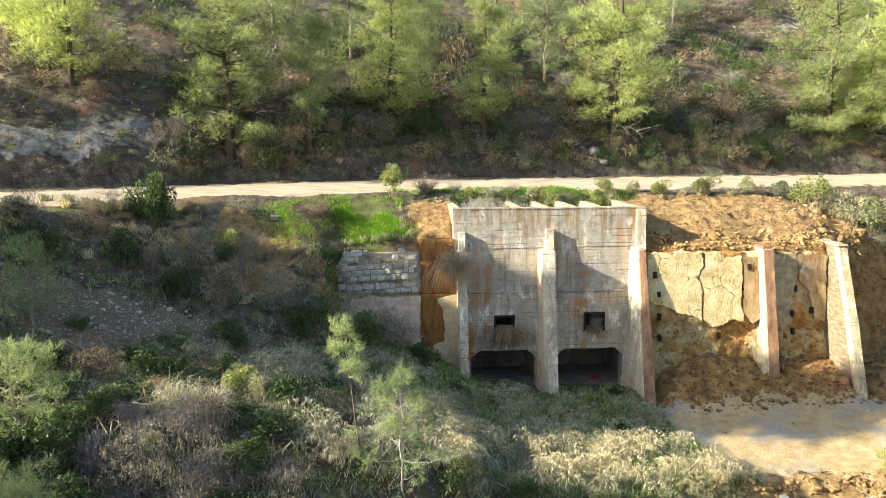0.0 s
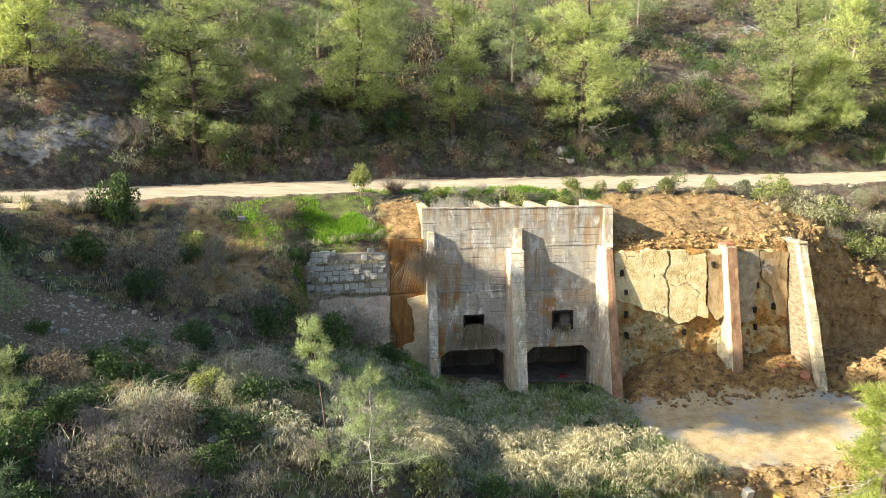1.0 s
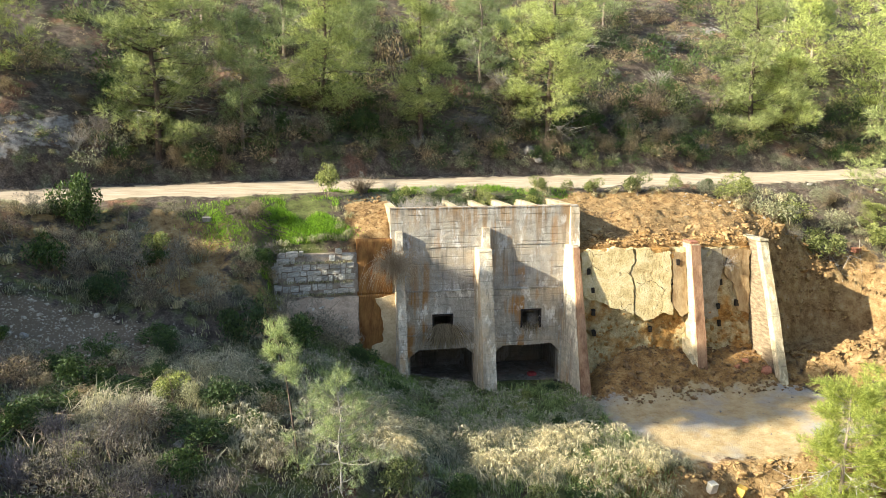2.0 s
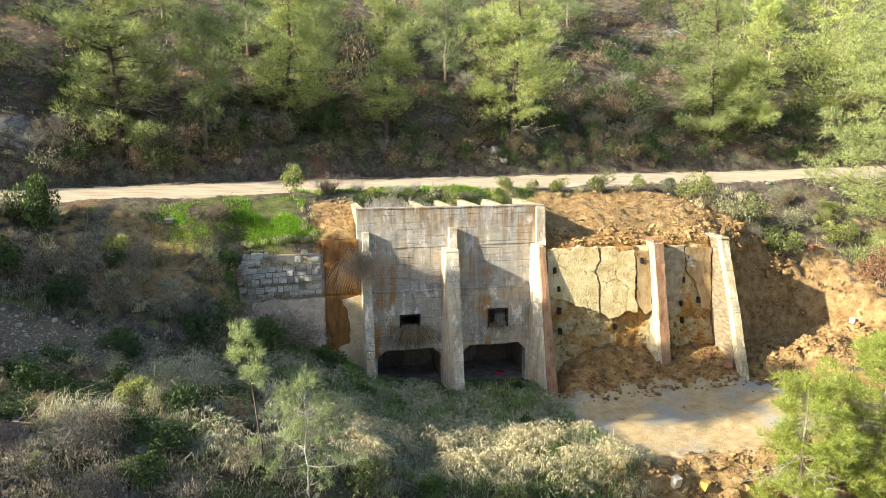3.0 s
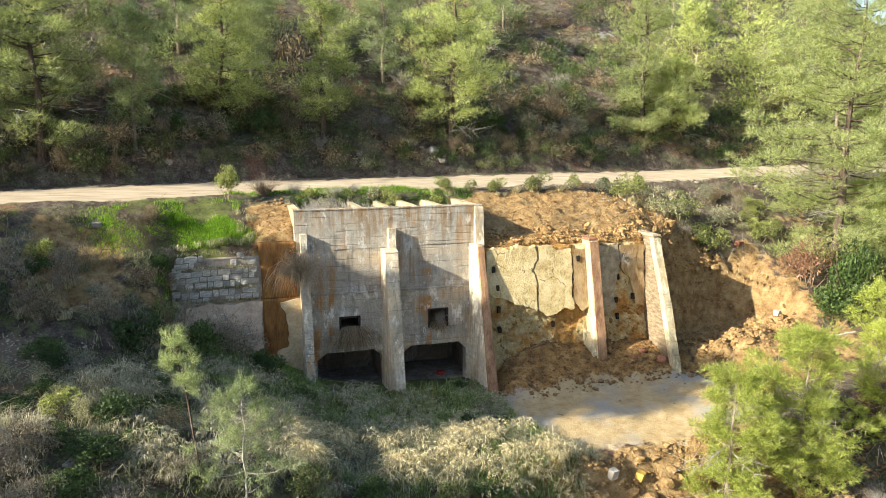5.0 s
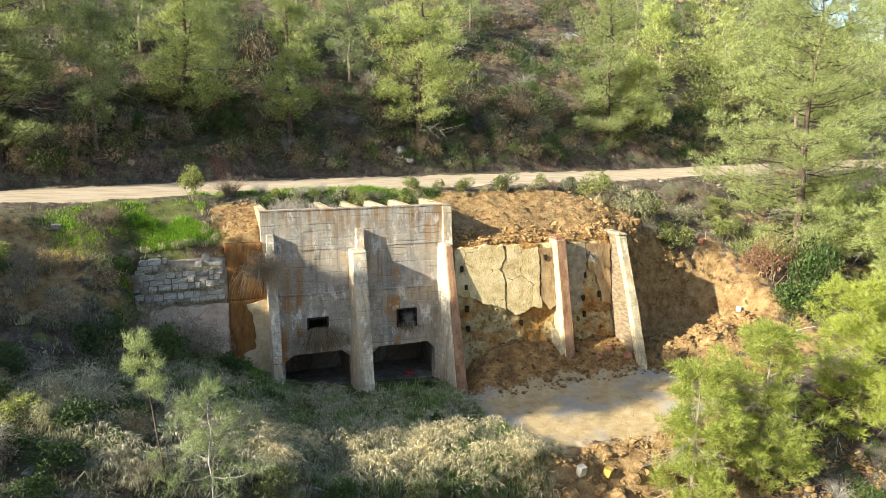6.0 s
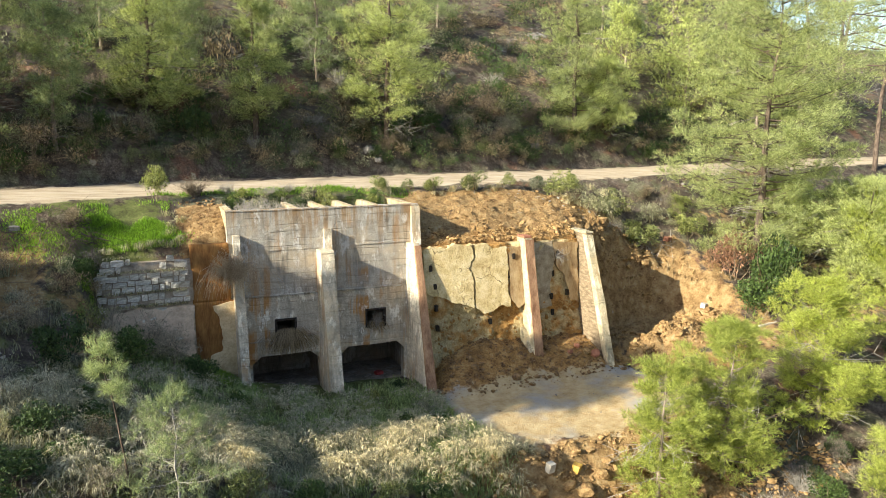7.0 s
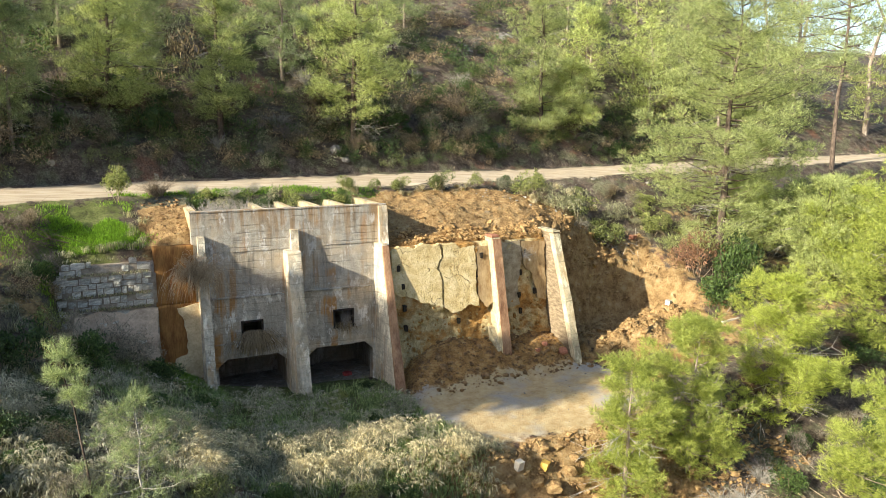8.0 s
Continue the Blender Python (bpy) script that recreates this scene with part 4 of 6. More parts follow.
def pine_parts(seed, h, spread, bare=0.07, limbs=95, twigs=2.1, tufts=32, puff=0.5, length=0.24, width=0.0085, per=7, dead=8, lean=0.0, top=0.6, gaps=0.2, girth=1.0, whorls=9, rise=0.14):
    """Wood, dead limbs and needles of one pine, its foot at the origin."""
    rng = np.random.default_rng(seed)
    wood, snags = Wood(4), []
    bend = rng.normal(size=(6, 2)) * 0.03 * h
    trunk = []
    for i in range(9):
        f = i / 8
        trunk.append(np.array([lean * h * f ** 1.4 + np.interp(f, np.linspace(0, 1, 6), bend[:, 0]) * f, np.interp(f, np.linspace(0, 1, 6), bend[:, 1]) * f, h * f - 0.25 * (i == 0)]))
    wood.limb(trunk, (0.016 * h + 0.03) * girth, 0.012)

    def stem(f):
        k = f * 8
        i = min(int(k), 7)
        return trunk[i] + (trunk[i + 1] - trunk[i]) * (k - i)

    # whole sectors of the crown are thin or missing, so that its outline is uneven
    thin = [(rng.uniform(0, 6.283), rng.uniform(0.05, 0.8), rng.uniform(0.35, 0.8)) for _ in range(6)]
    at, along = [], []
    for b in range(limbs):
        g = (b + rng.random()) / limbs
        g = min(0.99, max(0.005, (int(g * whorls) + 0.5 + 0.4 * rng.normal()) / whorls))  # limbs stand in whorls
        f = bare + (0.985 - bare) * g
        az = b * 2.399 + rng.normal() * 0.5
        reach = spread * (0.6 + 1.4 * g if g < 0.28 else ((1 - g) / 0.72) ** 0.8 * (1 - top) + top * (1 - g) ** 0.35)
        for a0, g0, k0 in thin:
            if abs((az - a0 + 3.1416) % 6.2832 - 3.1416) < 0.75 and abs(g - g0) < 0.11:
                reach *= k0
        if rng.random() < gaps:
            continue
        ln = reach * rng.uniform(0.4, 1.25)
        up = rise + 0.5 * g * g + rng.normal() * 0.2
        out = np.array([math.cos(az), math.sin(az), 0])
        p0 = stem(f)
        pts = [p0 + out * ln * s + np.array([0, 0, ln * (up * s + 0.4 * (s * s - 0.6 * s))]) + rng.normal(size=3) * 0.06 * ln * s for s in (0, 0.3, 0.65, 1)]
        wood.limb(pts, 0.0038 * h * (1 - 0.8 * f) + 0.007, 0.004)
        # the foliage sits in flattened puffs along the outer part of each limb, its shoots turned up and out
        count = max(2, int(ln * twigs * 0.6 + 1.2))
        for k in range(count + 1):
            s = 1.0 if k == count else 0.16 + 0.84 * (k + rng.random()) / count
            q = np.array([np.interp(s, (0, 0.3, 0.65, 1), [p[c] for p in pts]) for c in range(3)])
            side = np.array([-out[1], out[0], 0]) * (1 if k % 2 else -1)
            d = out * 0.8 + side * rng.uniform(0.2, 1.2) + np.array([0, 0, rng.uniform(-0.15, 0.45)])
            d /= np.linalg.norm(d)
            tl = (0.2 + 0.3 * ln * (1.1 - s)) * rng.uniform(0.6, 1.3)
            e = q + d * tl
            if tl > 0.4:
                wood.limb([q, e], 0.007, 0.002)
            pad = puff * rng.uniform(0.6, 1.35) * (0.75 + 0.25 * min(ln, 2.0) / 2.0)
            n = max(3, int(tufts * rng.uniform(0.7, 1.3) * (pad / puff) ** 1.5))
            o = unit(rng.normal(size=(n, 3)) + np.array([0, 0, 0.45]))
            at.extend(e + o * pad * rng.uniform(0.35, 1.0, (n, 1)) * np.array([1, 1, 0.6]))
            along.extend(o * 0.8 + d * 0.35 + np.array([0, 0, 0.3]) + rng.normal(size=(n, 3)) * 0.25)
    for m in range(10):
        at.append(trunk[-1] + rng.normal(size=3) * 0.1 - np.array([0, 0, 0.3 * rng.random()]))
        along.append(np.array([0, 0, 1.0]) + rng.normal(size=3) * 0.35)
    v, f = needles(rng, np.array(at), np.array(along), per, length, width, 0.55, 0.1)
    for k in range(dead):
        snag = Wood(4)
        fr = rng.uniform(max(0.06, bare - 0.1), min(0.95, bare + 0.62))
        az = rng.uniform(0, 6.28)
        out = np.array([math.cos(az), math.sin(az), rng.uniform(-0.35, 0.15)])
        ln = min(1.9, spread * rng.uniform(0.4, 0.9))
        p = [stem(fr) + out * ln * s + rng.normal(size=3) * 0.11 * ln * s for s in (0, 0.4, 0.75, 1)]
        snag.limb(p, 0.014 * min(1, girth), 0.003)
        for j in range(7):
            q = p[1 + j % 3]
            snag.limb([q, q + (out + rng.normal(size=3) * 0.7) * ln * 0.34], 0.01 * min(1, girth), 0.003)
        snags.append(snag)
    return wood, snags, (v, f)


def make_pine(label, seed, at, h, spread, leaf, bark, group="pines on the hillside", turn=0.0, name="pine_tree", **kw):
    wood, snags, (v, f) = pine_parts(seed, h, spread, **kw)
    tree = thing(name, label, "tree", group, at=at)
    tree.matrix_world = Matrix.Translation(at) @ pose(0, 0, 0, 0, 0, turn)
    pieces = [("trunk", wood.mesh("trunk", bark), "")] + [("dead_limb", s.mesh("dead_limb", DEADWOOD), "bare grey dead limb") for s in snags] + [("crown", tri_mesh("crown", v, f, leaf), "")]
    for part_name, me, lab in pieces:
        ob = new(part_name, me)
        ob.parent = tree
        tagged(ob, lab)
    return tree


def leaves(rng, at, size, aspect=0.5, up=0.4, normal=None):
    """Small pointed leaves: one triangle each."""
    n = len(at)
    d = unit(rng.normal(size=(n, 3)) + np.array([0, 0, up]) + (normal if normal is not None else 0))
    side = unit(np.cross(d, rng.normal(size=(n, 3))))
    ln = size * rng.uniform(0.6, 1.3, (n, 1))
    v = np.stack([at + side * ln * aspect * 0.5, at + d * ln, at - side * ln * aspect * 0.5], 1).reshape(-1, 3)
    return v, np.arange(len(v)).reshape(-1, 3)


def shrub_parts(seed, count=700, size=0.1, aspect=0.5, lobes=9, stems=14, tall=1.0, upright=0.3, droop=0.0):
    """A bush about one metre in radius: stems that fork to lobes, and leaves in shells round those."""
    rng = np.random.default_rng(seed)
    az = rng.uniform(0, 6.283, lobes)
    rad = rng.uniform(0.15, 0.72, lobes)
    c = np.stack([rad * np.cos(az), rad * np.sin(az), tall * (0.35 + rng.uniform(0, 0.75, lobes) * (1.05 - 0.6 * rad))], -1)
    r = rng.uniform(0.2, 0.42, lobes)
    pick = rng.integers(0, lobes, count)
    d = unit(rng.normal(size=(count, 3)) + np.array([0, 0, 0.35]))
    at = c[pick] + d * (r[pick] * rng.uniform(0.45, 1.08, count) ** 0.6)[:, None] * np.array([1, 1, 0.85])
    at[:, 2] = np.maximum(at[:, 2], 0.03)
    v, f = leaves(rng, at, size, aspect, upright, d * 0.6)
    wood = Wood(3)
    for k in range(stems):
        e = c[k % lobes] + rng.normal(size=3) * 0.18
        s = np.array([rng.normal() * 0.08, rng.normal() * 0.08, -0.1])
        m = (s + e) / 2 + rng.normal(size=3) * 0.09 + np.array([0, 0, 0.08])
        wood.limb([s, m, e], 0.022, 0.006)
        for j in range(3):
            t = e + (e - m) * rng.uniform(0.2, 0.9) + rng.normal(size=3) * 0.17
            wood.limb([e if j else m, t], 0.008, 0.003)
    return wood, (v, f)


def twig_bush_parts(seed, count=160, tall=1.0, spread=0.8, arch=0.35, thick=1.0):
    """A leafless bush of thin arching twigs."""
    rng = np.random.default_rng(seed)
    wood = Wood(3)
    for k in range(count):
        az, lean = rng.uniform(0, 6.283), spread * rng.uniform(0.1, 1.0)
        o = np.array([math.cos(az), math.sin(az), 0])
        h = tall * rng.uniform(0.5, 1.05)
        s = o * 0.12 * rng.random() + np.array([0, 0, -0.05])
        p = [s, s + o * lean * 0.35 + np.array([0, 0, h * 0.55]), s + o * lean * 0.75 + np.array([0, 0, h * 0.9]), s + o * lean * 1.05 + np.array([0, 0, h * (1.0 - arch * rng.random())])]
        p = [q + rng.normal(size=3) * 0.04 for q in p]
        wood.limb(p, 0.011 * thick, 0.003 * thick)
        for j in range(2):
            q = p[1 + j]
            wood.limb([q, q + unit(rng.normal(size=3) + o * 0.8 + np.array([0, 0, 0.9])) * 0.28 * tall], 0.006 * thick, 0.002 * thick)
    return wood


def blades(rng, at, height, width, lean=0.5, droop=0.35):
    """Grass: each blade is a bent strip of three triangles."""
    n = len(at)
    az = rng.uniform(0, 6.283, n)
    o = np.stack([np.cos(az), np.sin(az), np.zeros(n)], -1)
    h = height * rng.uniform(0.5, 1.25, n)[:, None] if np.ndim(height) == 0 else (height * rng.uniform(0.5, 1.25, n))[:, None]
    ln = rng.uniform(0.15, 1.0, (n, 1)) * lean
    side = np.stack([-o[:, 1], o[:, 0], np.zeros(n)], -1) * width
    up = np.array([0, 0, 1.0])
    mid = at + o * h * ln * 0.45 + up * h * 0.6
    tip = at + o * h * (ln + droop * 0.4) + up * h * (1.0 - droop * ln)
    v = np.stack([at - side, at + side, mid - side * 0.8, mid + side * 0.8, tip], 1).reshape(-1, 3)
    b = np.arange(n)[:, None] * 5
    f = np.concatenate([b + np.array([0, 1, 3]), b + np.array([0, 3, 2]), b + np.array([2, 3, 4])], 0)
    return v, f


def plumes(rng, at, out, size):
    """Nodding seed heads: arching strips of five triangles that hang over at the end of their stalks."""
    up = np.array([0, 0, 1.0])
    k = size[:, None] * rng.uniform(0.7, 1.3, (len(at), 1))
    side = unit(np.cross(out, up) + rng.normal(size=at.shape) * 0.35) * k
    p = [at, at + (out * 0.35 + up * 0.35) * k, at + (out * 0.85 + up * 0.25) * k, at + (out * 1.15 - up * 0.3) * k]
    v = np.stack([p[0] - side * 0.03, p[0] + side * 0.03, p[1] - side * 0.065, p[1] + side * 0.065, p[2] - side * 0.055, p[2] + side * 0.055, p[3]], 1).reshape(-1, 3)
    b = np.arange(len(at))[:, None] * 7
    return v, np.concatenate([b + np.array(t) for t in ((0, 1, 3), (0, 3, 2), (2, 3, 5), (2, 5, 4), (4, 5, 6))], 0)


def stone_mesh(seed, mat, flat=0.7, detail=2):
    bm = bmesh.new()
    bmesh.ops.create_icosphere(bm, subdivisions=detail, radius=0.5)
    for v in bm.verts:
        q = v.co * 1.7 + Vector((seed * 7.7, 0, 0))
        k = 1 + 0.55 * noise.noise(q) + 0.25 * noise.noise(q * 2.7)
        v.co = Vector((v.co.x * k * 1.15, v.co.y * k, v.co.z * k * flat))
        v.co = Vector([max(-0.42, min(0.42, c)) for c in v.co])
    return mesh_of("stone", bm, mat)


def scatter_stones(name, label, rng, xs, ys, sizes, mat, protos=6, sink=0.25):
    """Many small stones as one object."""
    kinds = []
    for k in range(protos):
        bm = bmesh.new()
        bmesh.ops.create_icosphere(bm, subdivisions=1, radius=0.5)
        v = np.array([tuple(Vector(p.co) * (1 + 0.9 * noise.noise(p.co * 2.6 + Vector((k * 5.0, 1, 2))) + 0.5 * noise.noise(p.co * 6 + Vector((k * 3.0, 7, 2))))) for p in bm.verts])
        bm.verts.ensure_lookup_table()
        f = np.array([[p.index for p in fc.verts] for fc in bm.faces])
        bm.free()
        kinds.append((v, f))
    zs = terrain(xs, ys)
    V, F, base = [], [], 0
    for x, y, z, s in zip(xs, ys, zs, sizes):
        v, f = kinds[rng.integers(protos)]
        a = rng.uniform(0, 6.28)
        c, d = math.cos(a), math.sin(a)
        sc = s * rng.uniform(0.7, 1.3, 3) * np.array([1, 1, 0.75])
        w = v * sc
        w = np.stack([w[:, 0] * c - w[:, 1] * d, w[:, 0] * d + w[:, 1] * c, w[:, 2]], -1) + np.array([x, y, z + s * (0.5 - sink) * 0.6])
        V.append(w)
        F.append(f + base)
        base += len(v)
    me = tri_mesh(name, np.concatenate(V), np.concatenate(F), mat)
    return tagged(new(name, me), label, "stones", kind="stuff")

# ---- the ruin ----
build_hopper()
build_piers()
build_infill()
build_stone_wall()

# ---- pines ----
def pine_on(label, seed, x, y, h, spread, leaf=None, bark=None, **kw):
    return make_pine(label, seed, (x, y, height_at(x, y)), h, spread, leaf or NEEDLE, bark or BARK, **kw)


HILL = "bright green pine on the brushy slope above the road"
for seed, x, y, h, s, kw in (
        (1, -17.3, 6.6, 6.4, 2.1, dict(limbs=80, gaps=0.35)), (2, -10.4, 7.2, 11.4, 3.2, dict(limbs=150, dead=14)), (4, -2.5, 11.2, 8.8, 2.9, dict(bare=0.05, limbs=105, dead=18)),
        (5, 2.7, 10.7, 9.4, 1.6, dict(bare=0.1, limbs=90, dead=16)), (6, 10.1, 11.0, 12.0, 2.8, dict(bare=0.14, limbs=135, dead=14)),
        (7, 24.0, 12.6, 10.4, 3.0, dict(bare=0.06, limbs=125)), (8, -18.6, 7.4, 5.0, 1.9, dict(gaps=0.4)), (10, 26.6, 13.0, 5.0, 2.2, {})):
    pine_on(HILL, seed, x, y, h, s, turn=40 * seed, **kw)
SPARSE = "thin sparse pine with a pale trunk among hillside brush"
for seed, x, y, h, s, kw in ((3, -6.6, 8.4, 6.6, 1.4, dict(bare=0.16)), (21, 7.4, 16.5, 6.5, 1.7, dict(bare=0.1)), (22, -4.8, 17.2, 6.5, 2.4, {}), (23, 4.6, 18.5, 7.0, 2.2, {}),
                             (24, 15.5, 21.0, 6.0, 2.2, {}), (25, -9.5, 17.5, 6.5, 2.4, {}), (26, 33.5, 20.0, 7.5, 1.5, dict(bare=0.45)), (27, 36.0, 27.0, 8.5, 2.4, {}), (28, 0.4, 21.0, 8.0, 2.6, {}), (29, 19.5, 26.0, 7.0, 2.2, {}),
                             (12, -0.8, 15.5, 5.0, 2.2, {}), (13, 9.6, 22.0, 7.0, 2.6, {})):
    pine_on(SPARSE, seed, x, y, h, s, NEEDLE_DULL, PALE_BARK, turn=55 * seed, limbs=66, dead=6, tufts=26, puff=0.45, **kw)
# the tall pines by the road and those behind it
pine_on("tall airy pine with long grey lower limbs below the road", 31, 28.0, 0.3, 15.6, 5.4, bark=BARK, bare=0.06, limbs=200, dead=30, top=0.65, gaps=0.18, whorls=10, puff=0.58, rise=0.02)
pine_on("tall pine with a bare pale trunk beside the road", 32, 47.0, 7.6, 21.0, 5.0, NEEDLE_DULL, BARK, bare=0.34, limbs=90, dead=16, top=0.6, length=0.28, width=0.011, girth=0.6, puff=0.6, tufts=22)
for seed, x, y, h, s in ((33, 47.5, 15.0, 14.0, 3.8), (34, 39.5, 15.5, 10.5, 3.4), (35, 44.0, 16.5, 13.0, 3.6), (36, 54.0, 17.0, 16.0, 4.4), (37, 60.0, 14.0, 16.0, 4.6), (38, 35.0, 14.5, 8.0, 3.0), (39, 66.0, 26.0, 15.0, 4.6), (40, 41.0, 13.2, 8.0, 3.0), (14, 38.0, 20.0, 9.0, 3.2), (15, 32.0, 18.5, 6.5, 2.6), (16, 45.0, 22.0, 11.0, 3.6)):
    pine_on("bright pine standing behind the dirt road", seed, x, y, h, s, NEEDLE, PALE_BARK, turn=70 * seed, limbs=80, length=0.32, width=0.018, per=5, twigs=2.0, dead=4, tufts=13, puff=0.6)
for seed, x, y, h, s in ((41, 30.5, -4.2, 5.8, 2.9), (42, 29.0, -9.0, 7.2, 2.9), (43, 33.0, -1.8, 4.8, 2.6), (44, 31.5, -5.2, 5.6, 2.4), (45, 30.5, 0.5, 4.2, 2.6), (46, 35.5, -6.0, 9.0, 3.4)):
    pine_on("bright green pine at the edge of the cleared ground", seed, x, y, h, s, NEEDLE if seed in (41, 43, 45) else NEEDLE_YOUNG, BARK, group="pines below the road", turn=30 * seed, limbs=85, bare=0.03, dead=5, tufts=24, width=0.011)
# young pines in the gully, near the camera
for seed, x, y, h, s, kw in ((51, 12.8, -10.4, 5.1, 1.7, {}), (52, 15.9, -10.2, 5.8, 2.1, dict(limbs=100)), (53, 21.0, -14.6, 4.4, 2.3, dict(dead=16)), (55, 21.6, -9.4, 6.0, 2.6, dict(limbs=110, dead=12))):
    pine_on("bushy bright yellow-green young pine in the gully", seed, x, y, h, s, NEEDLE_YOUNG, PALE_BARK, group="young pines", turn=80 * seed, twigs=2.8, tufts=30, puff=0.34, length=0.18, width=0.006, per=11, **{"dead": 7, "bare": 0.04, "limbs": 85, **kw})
# thin young pine with bare limbs in front of the hopper, and those at the brink
FINE = dict(tufts=10, puff=0.22, length=0.17, width=0.0045, per=14)
pine_on("straggly young pine with bare grey limbs and few tufts", 61, -2.6, -12.2, 3.0, 1.15, NEEDLE_DULL, DEADWOOD, group="young pines", bare=0.1, limbs=38, twigs=2.8, dead=7, gaps=0.2, girth=0.4, **FINE)
pine_on("straggly young pine leaning out of dry grass", 62, -3.6, -12.0, 3.8, 0.2, NEEDLE_DULL, BARK, group="young pines", bare=0.62, limbs=12, dead=3, lean=-0.09, girth=0.35, gaps=0.0, **{**FINE, "tufts": 13, "puff": 0.16})
for seed, x, y, h, s in ((63, -11.2, -12.6, 2.3, 1.3), (64, -9.9, -15.4, 2.4, 1.3), (65, -13.7, -6.4, 2.7, 0.9)):
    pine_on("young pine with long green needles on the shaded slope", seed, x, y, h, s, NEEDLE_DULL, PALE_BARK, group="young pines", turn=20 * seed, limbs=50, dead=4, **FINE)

# unseen pines added along the road to shade the slope and the ruin's foot
for seed, x, y, crest, s in ((71, -27.0, -8.6, 19.0, 3.2), (78, -23.5, -7.0, 16.4, 3.2), (72, -29.0, -10.6, 20.0, 2.8), (73, -27.0, -11.8, 19.8, 2.2), (79, -30.0, -8.4, 19.6, 3.0), (76, -25.5, -11.2, 17.9, 2.0), (77, -27.0, -13.2, 21.2, 1.9),
                             (74, -24.5, -18.9, 11.6, 2.4), (75, -27.0, -22.4, 12.0, 2.8)):
    pine_on("unseen pine added beyond the turn of the road for its shade", seed, x, y, crest - height_at(x, y), s, NEEDLE, BARK, turn=33 * seed, limbs=80, length=0.5, width=0.1, per=4, tufts=5, puff=0.55, dead=2, top=0.95, bare={73: 0.6, 76: 0.5, 77: 0.8}.get(seed, 0.07), gaps=0.05)

# ---- shrubs ----
KINDS = {}
for kind, mat, label, variants in (
        ("dark", LEAF_DARK, "dense dark green leafy shrub", dict(count=2700, size=0.085, aspect=0.6, lobes=16, stems=4)),
        ("olive", LEAF_OLIVE, "rounded olive-green shrub in sun", dict(count=1800, size=0.095, aspect=0.5, lobes=14, stems=4)),
        ("grey", LEAF_GREY, "dry grey-green scrub bush", dict(count=1400, size=0.1, aspect=0.3, lobes=12, stems=6)),
        ("brown", LEAF_BROWN, "dry brown scrub bush", dict(count=1350, size=0.095, aspect=0.32, lobes=12, stems=6)),
        ("red", LEAF_RED, "dead russet bush with dry leaves", dict(count=2000, size=0.085, aspect=0.4, lobes=11, stems=6)),
        ("heath", LEAF_HEATH, "soft grey-brown leafless heath bush", dict(count=2300, size=0.11, aspect=0.13, lobes=14, stems=4, upright=0.7))):
    KINDS[kind] = []
    for k in range(4):
        wood, (v, f) = shrub_parts(len(KINDS) * 31 + k, **variants)
        KINDS[kind].append((wood.mesh("stems", TWIG), tri_mesh("foliage", v, f, mat), label))
LOW_KINDS = {}
for kind, mat in (("olive", LEAF_OLIVE), ("dark", LEAF_DARK), ("grey", LEAF_GREY), ("brown", LEAF_BROWN)):
    LOW_KINDS[kind] = []
    for k in range(5):
        _, (v, f) = shrub_parts(700 + 13 * len(LOW_KINDS) + k, count=400, size=0.15, aspect=0.24, lobes=16, stems=1)
        LOW_KINDS[kind].append((v, f, mat))
KINDS["twig"] = [(twig_bush_parts(900 + k, 110).mesh("twigs", TWIG), None, "leafless bush of dry tan twigs") for k in range(3)]

KINDS["haze"] = [(twig_bush_parts(930 + k, 64, 0.9, 0.6, 0.2, 1.3).mesh("twigs", TWIG_GREY), None, "thicket of thin grey leafless stems") for k in range(3)]


def plant(kind, x, y, wide, high, r, group="hillside scrub", label="", z=None):
    """A bush of a kind, wide and high in metres; built from one of a few forms that share their meshes."""
    stems, foliage, text = r.choice(KINDS[kind])
    ob = thing("shrub", label or text + (" on the slope" if group == "hillside scrub" else ""), "shrub", group)
    ob.matrix_world = pose(x, y, (height_at(x, y) if z is None else z) - 0.05, r.uniform(-8, 8), r.uniform(-8, 8), r.uniform(0, 360)) @ Matrix.Diagonal((wide / 1.7, wide / 1.7, high / 1.05, 1))
    for name, me in (("woody_base", stems), ("foliage", foliage)):
        if me:
            new(name, me).parent = ob
    return ob


def scrub_mass(label, kinds, places, seed):
    """Bushes too many to count, joined into one object for each kind of leaf."""
    rr = random.Random(seed)
    by_kind = {}
    for x, y, w, h in places:
        by_kind.setdefault(rr.choice(kinds), []).append((x, y, w, h))
    for kind, spots in by_kind.items():
        V, F, base = [], [], 0
        for x, y, w, h in spots:
            v, f, mat = rr.choice(LOW_KINDS[kind])
            m = np.array(pose(x, y, height_at(x, y) - 0.05, 0, 0, rr.uniform(0, 360)) @ Matrix.Diagonal((w / 1.7, w / 1.7, h / 1.05, 1)))
            V.append(v @ m[:3, :3].T + m[:3, 3])
            F.append(f + base)
            base += len(v)
        tagged(new("scrub", tri_mesh("scrub", np.concatenate(V), np.concatenate(F), mat)), KINDS[kind][0][2] + label, "scrub", kind="stuff")


r = random.Random(77)
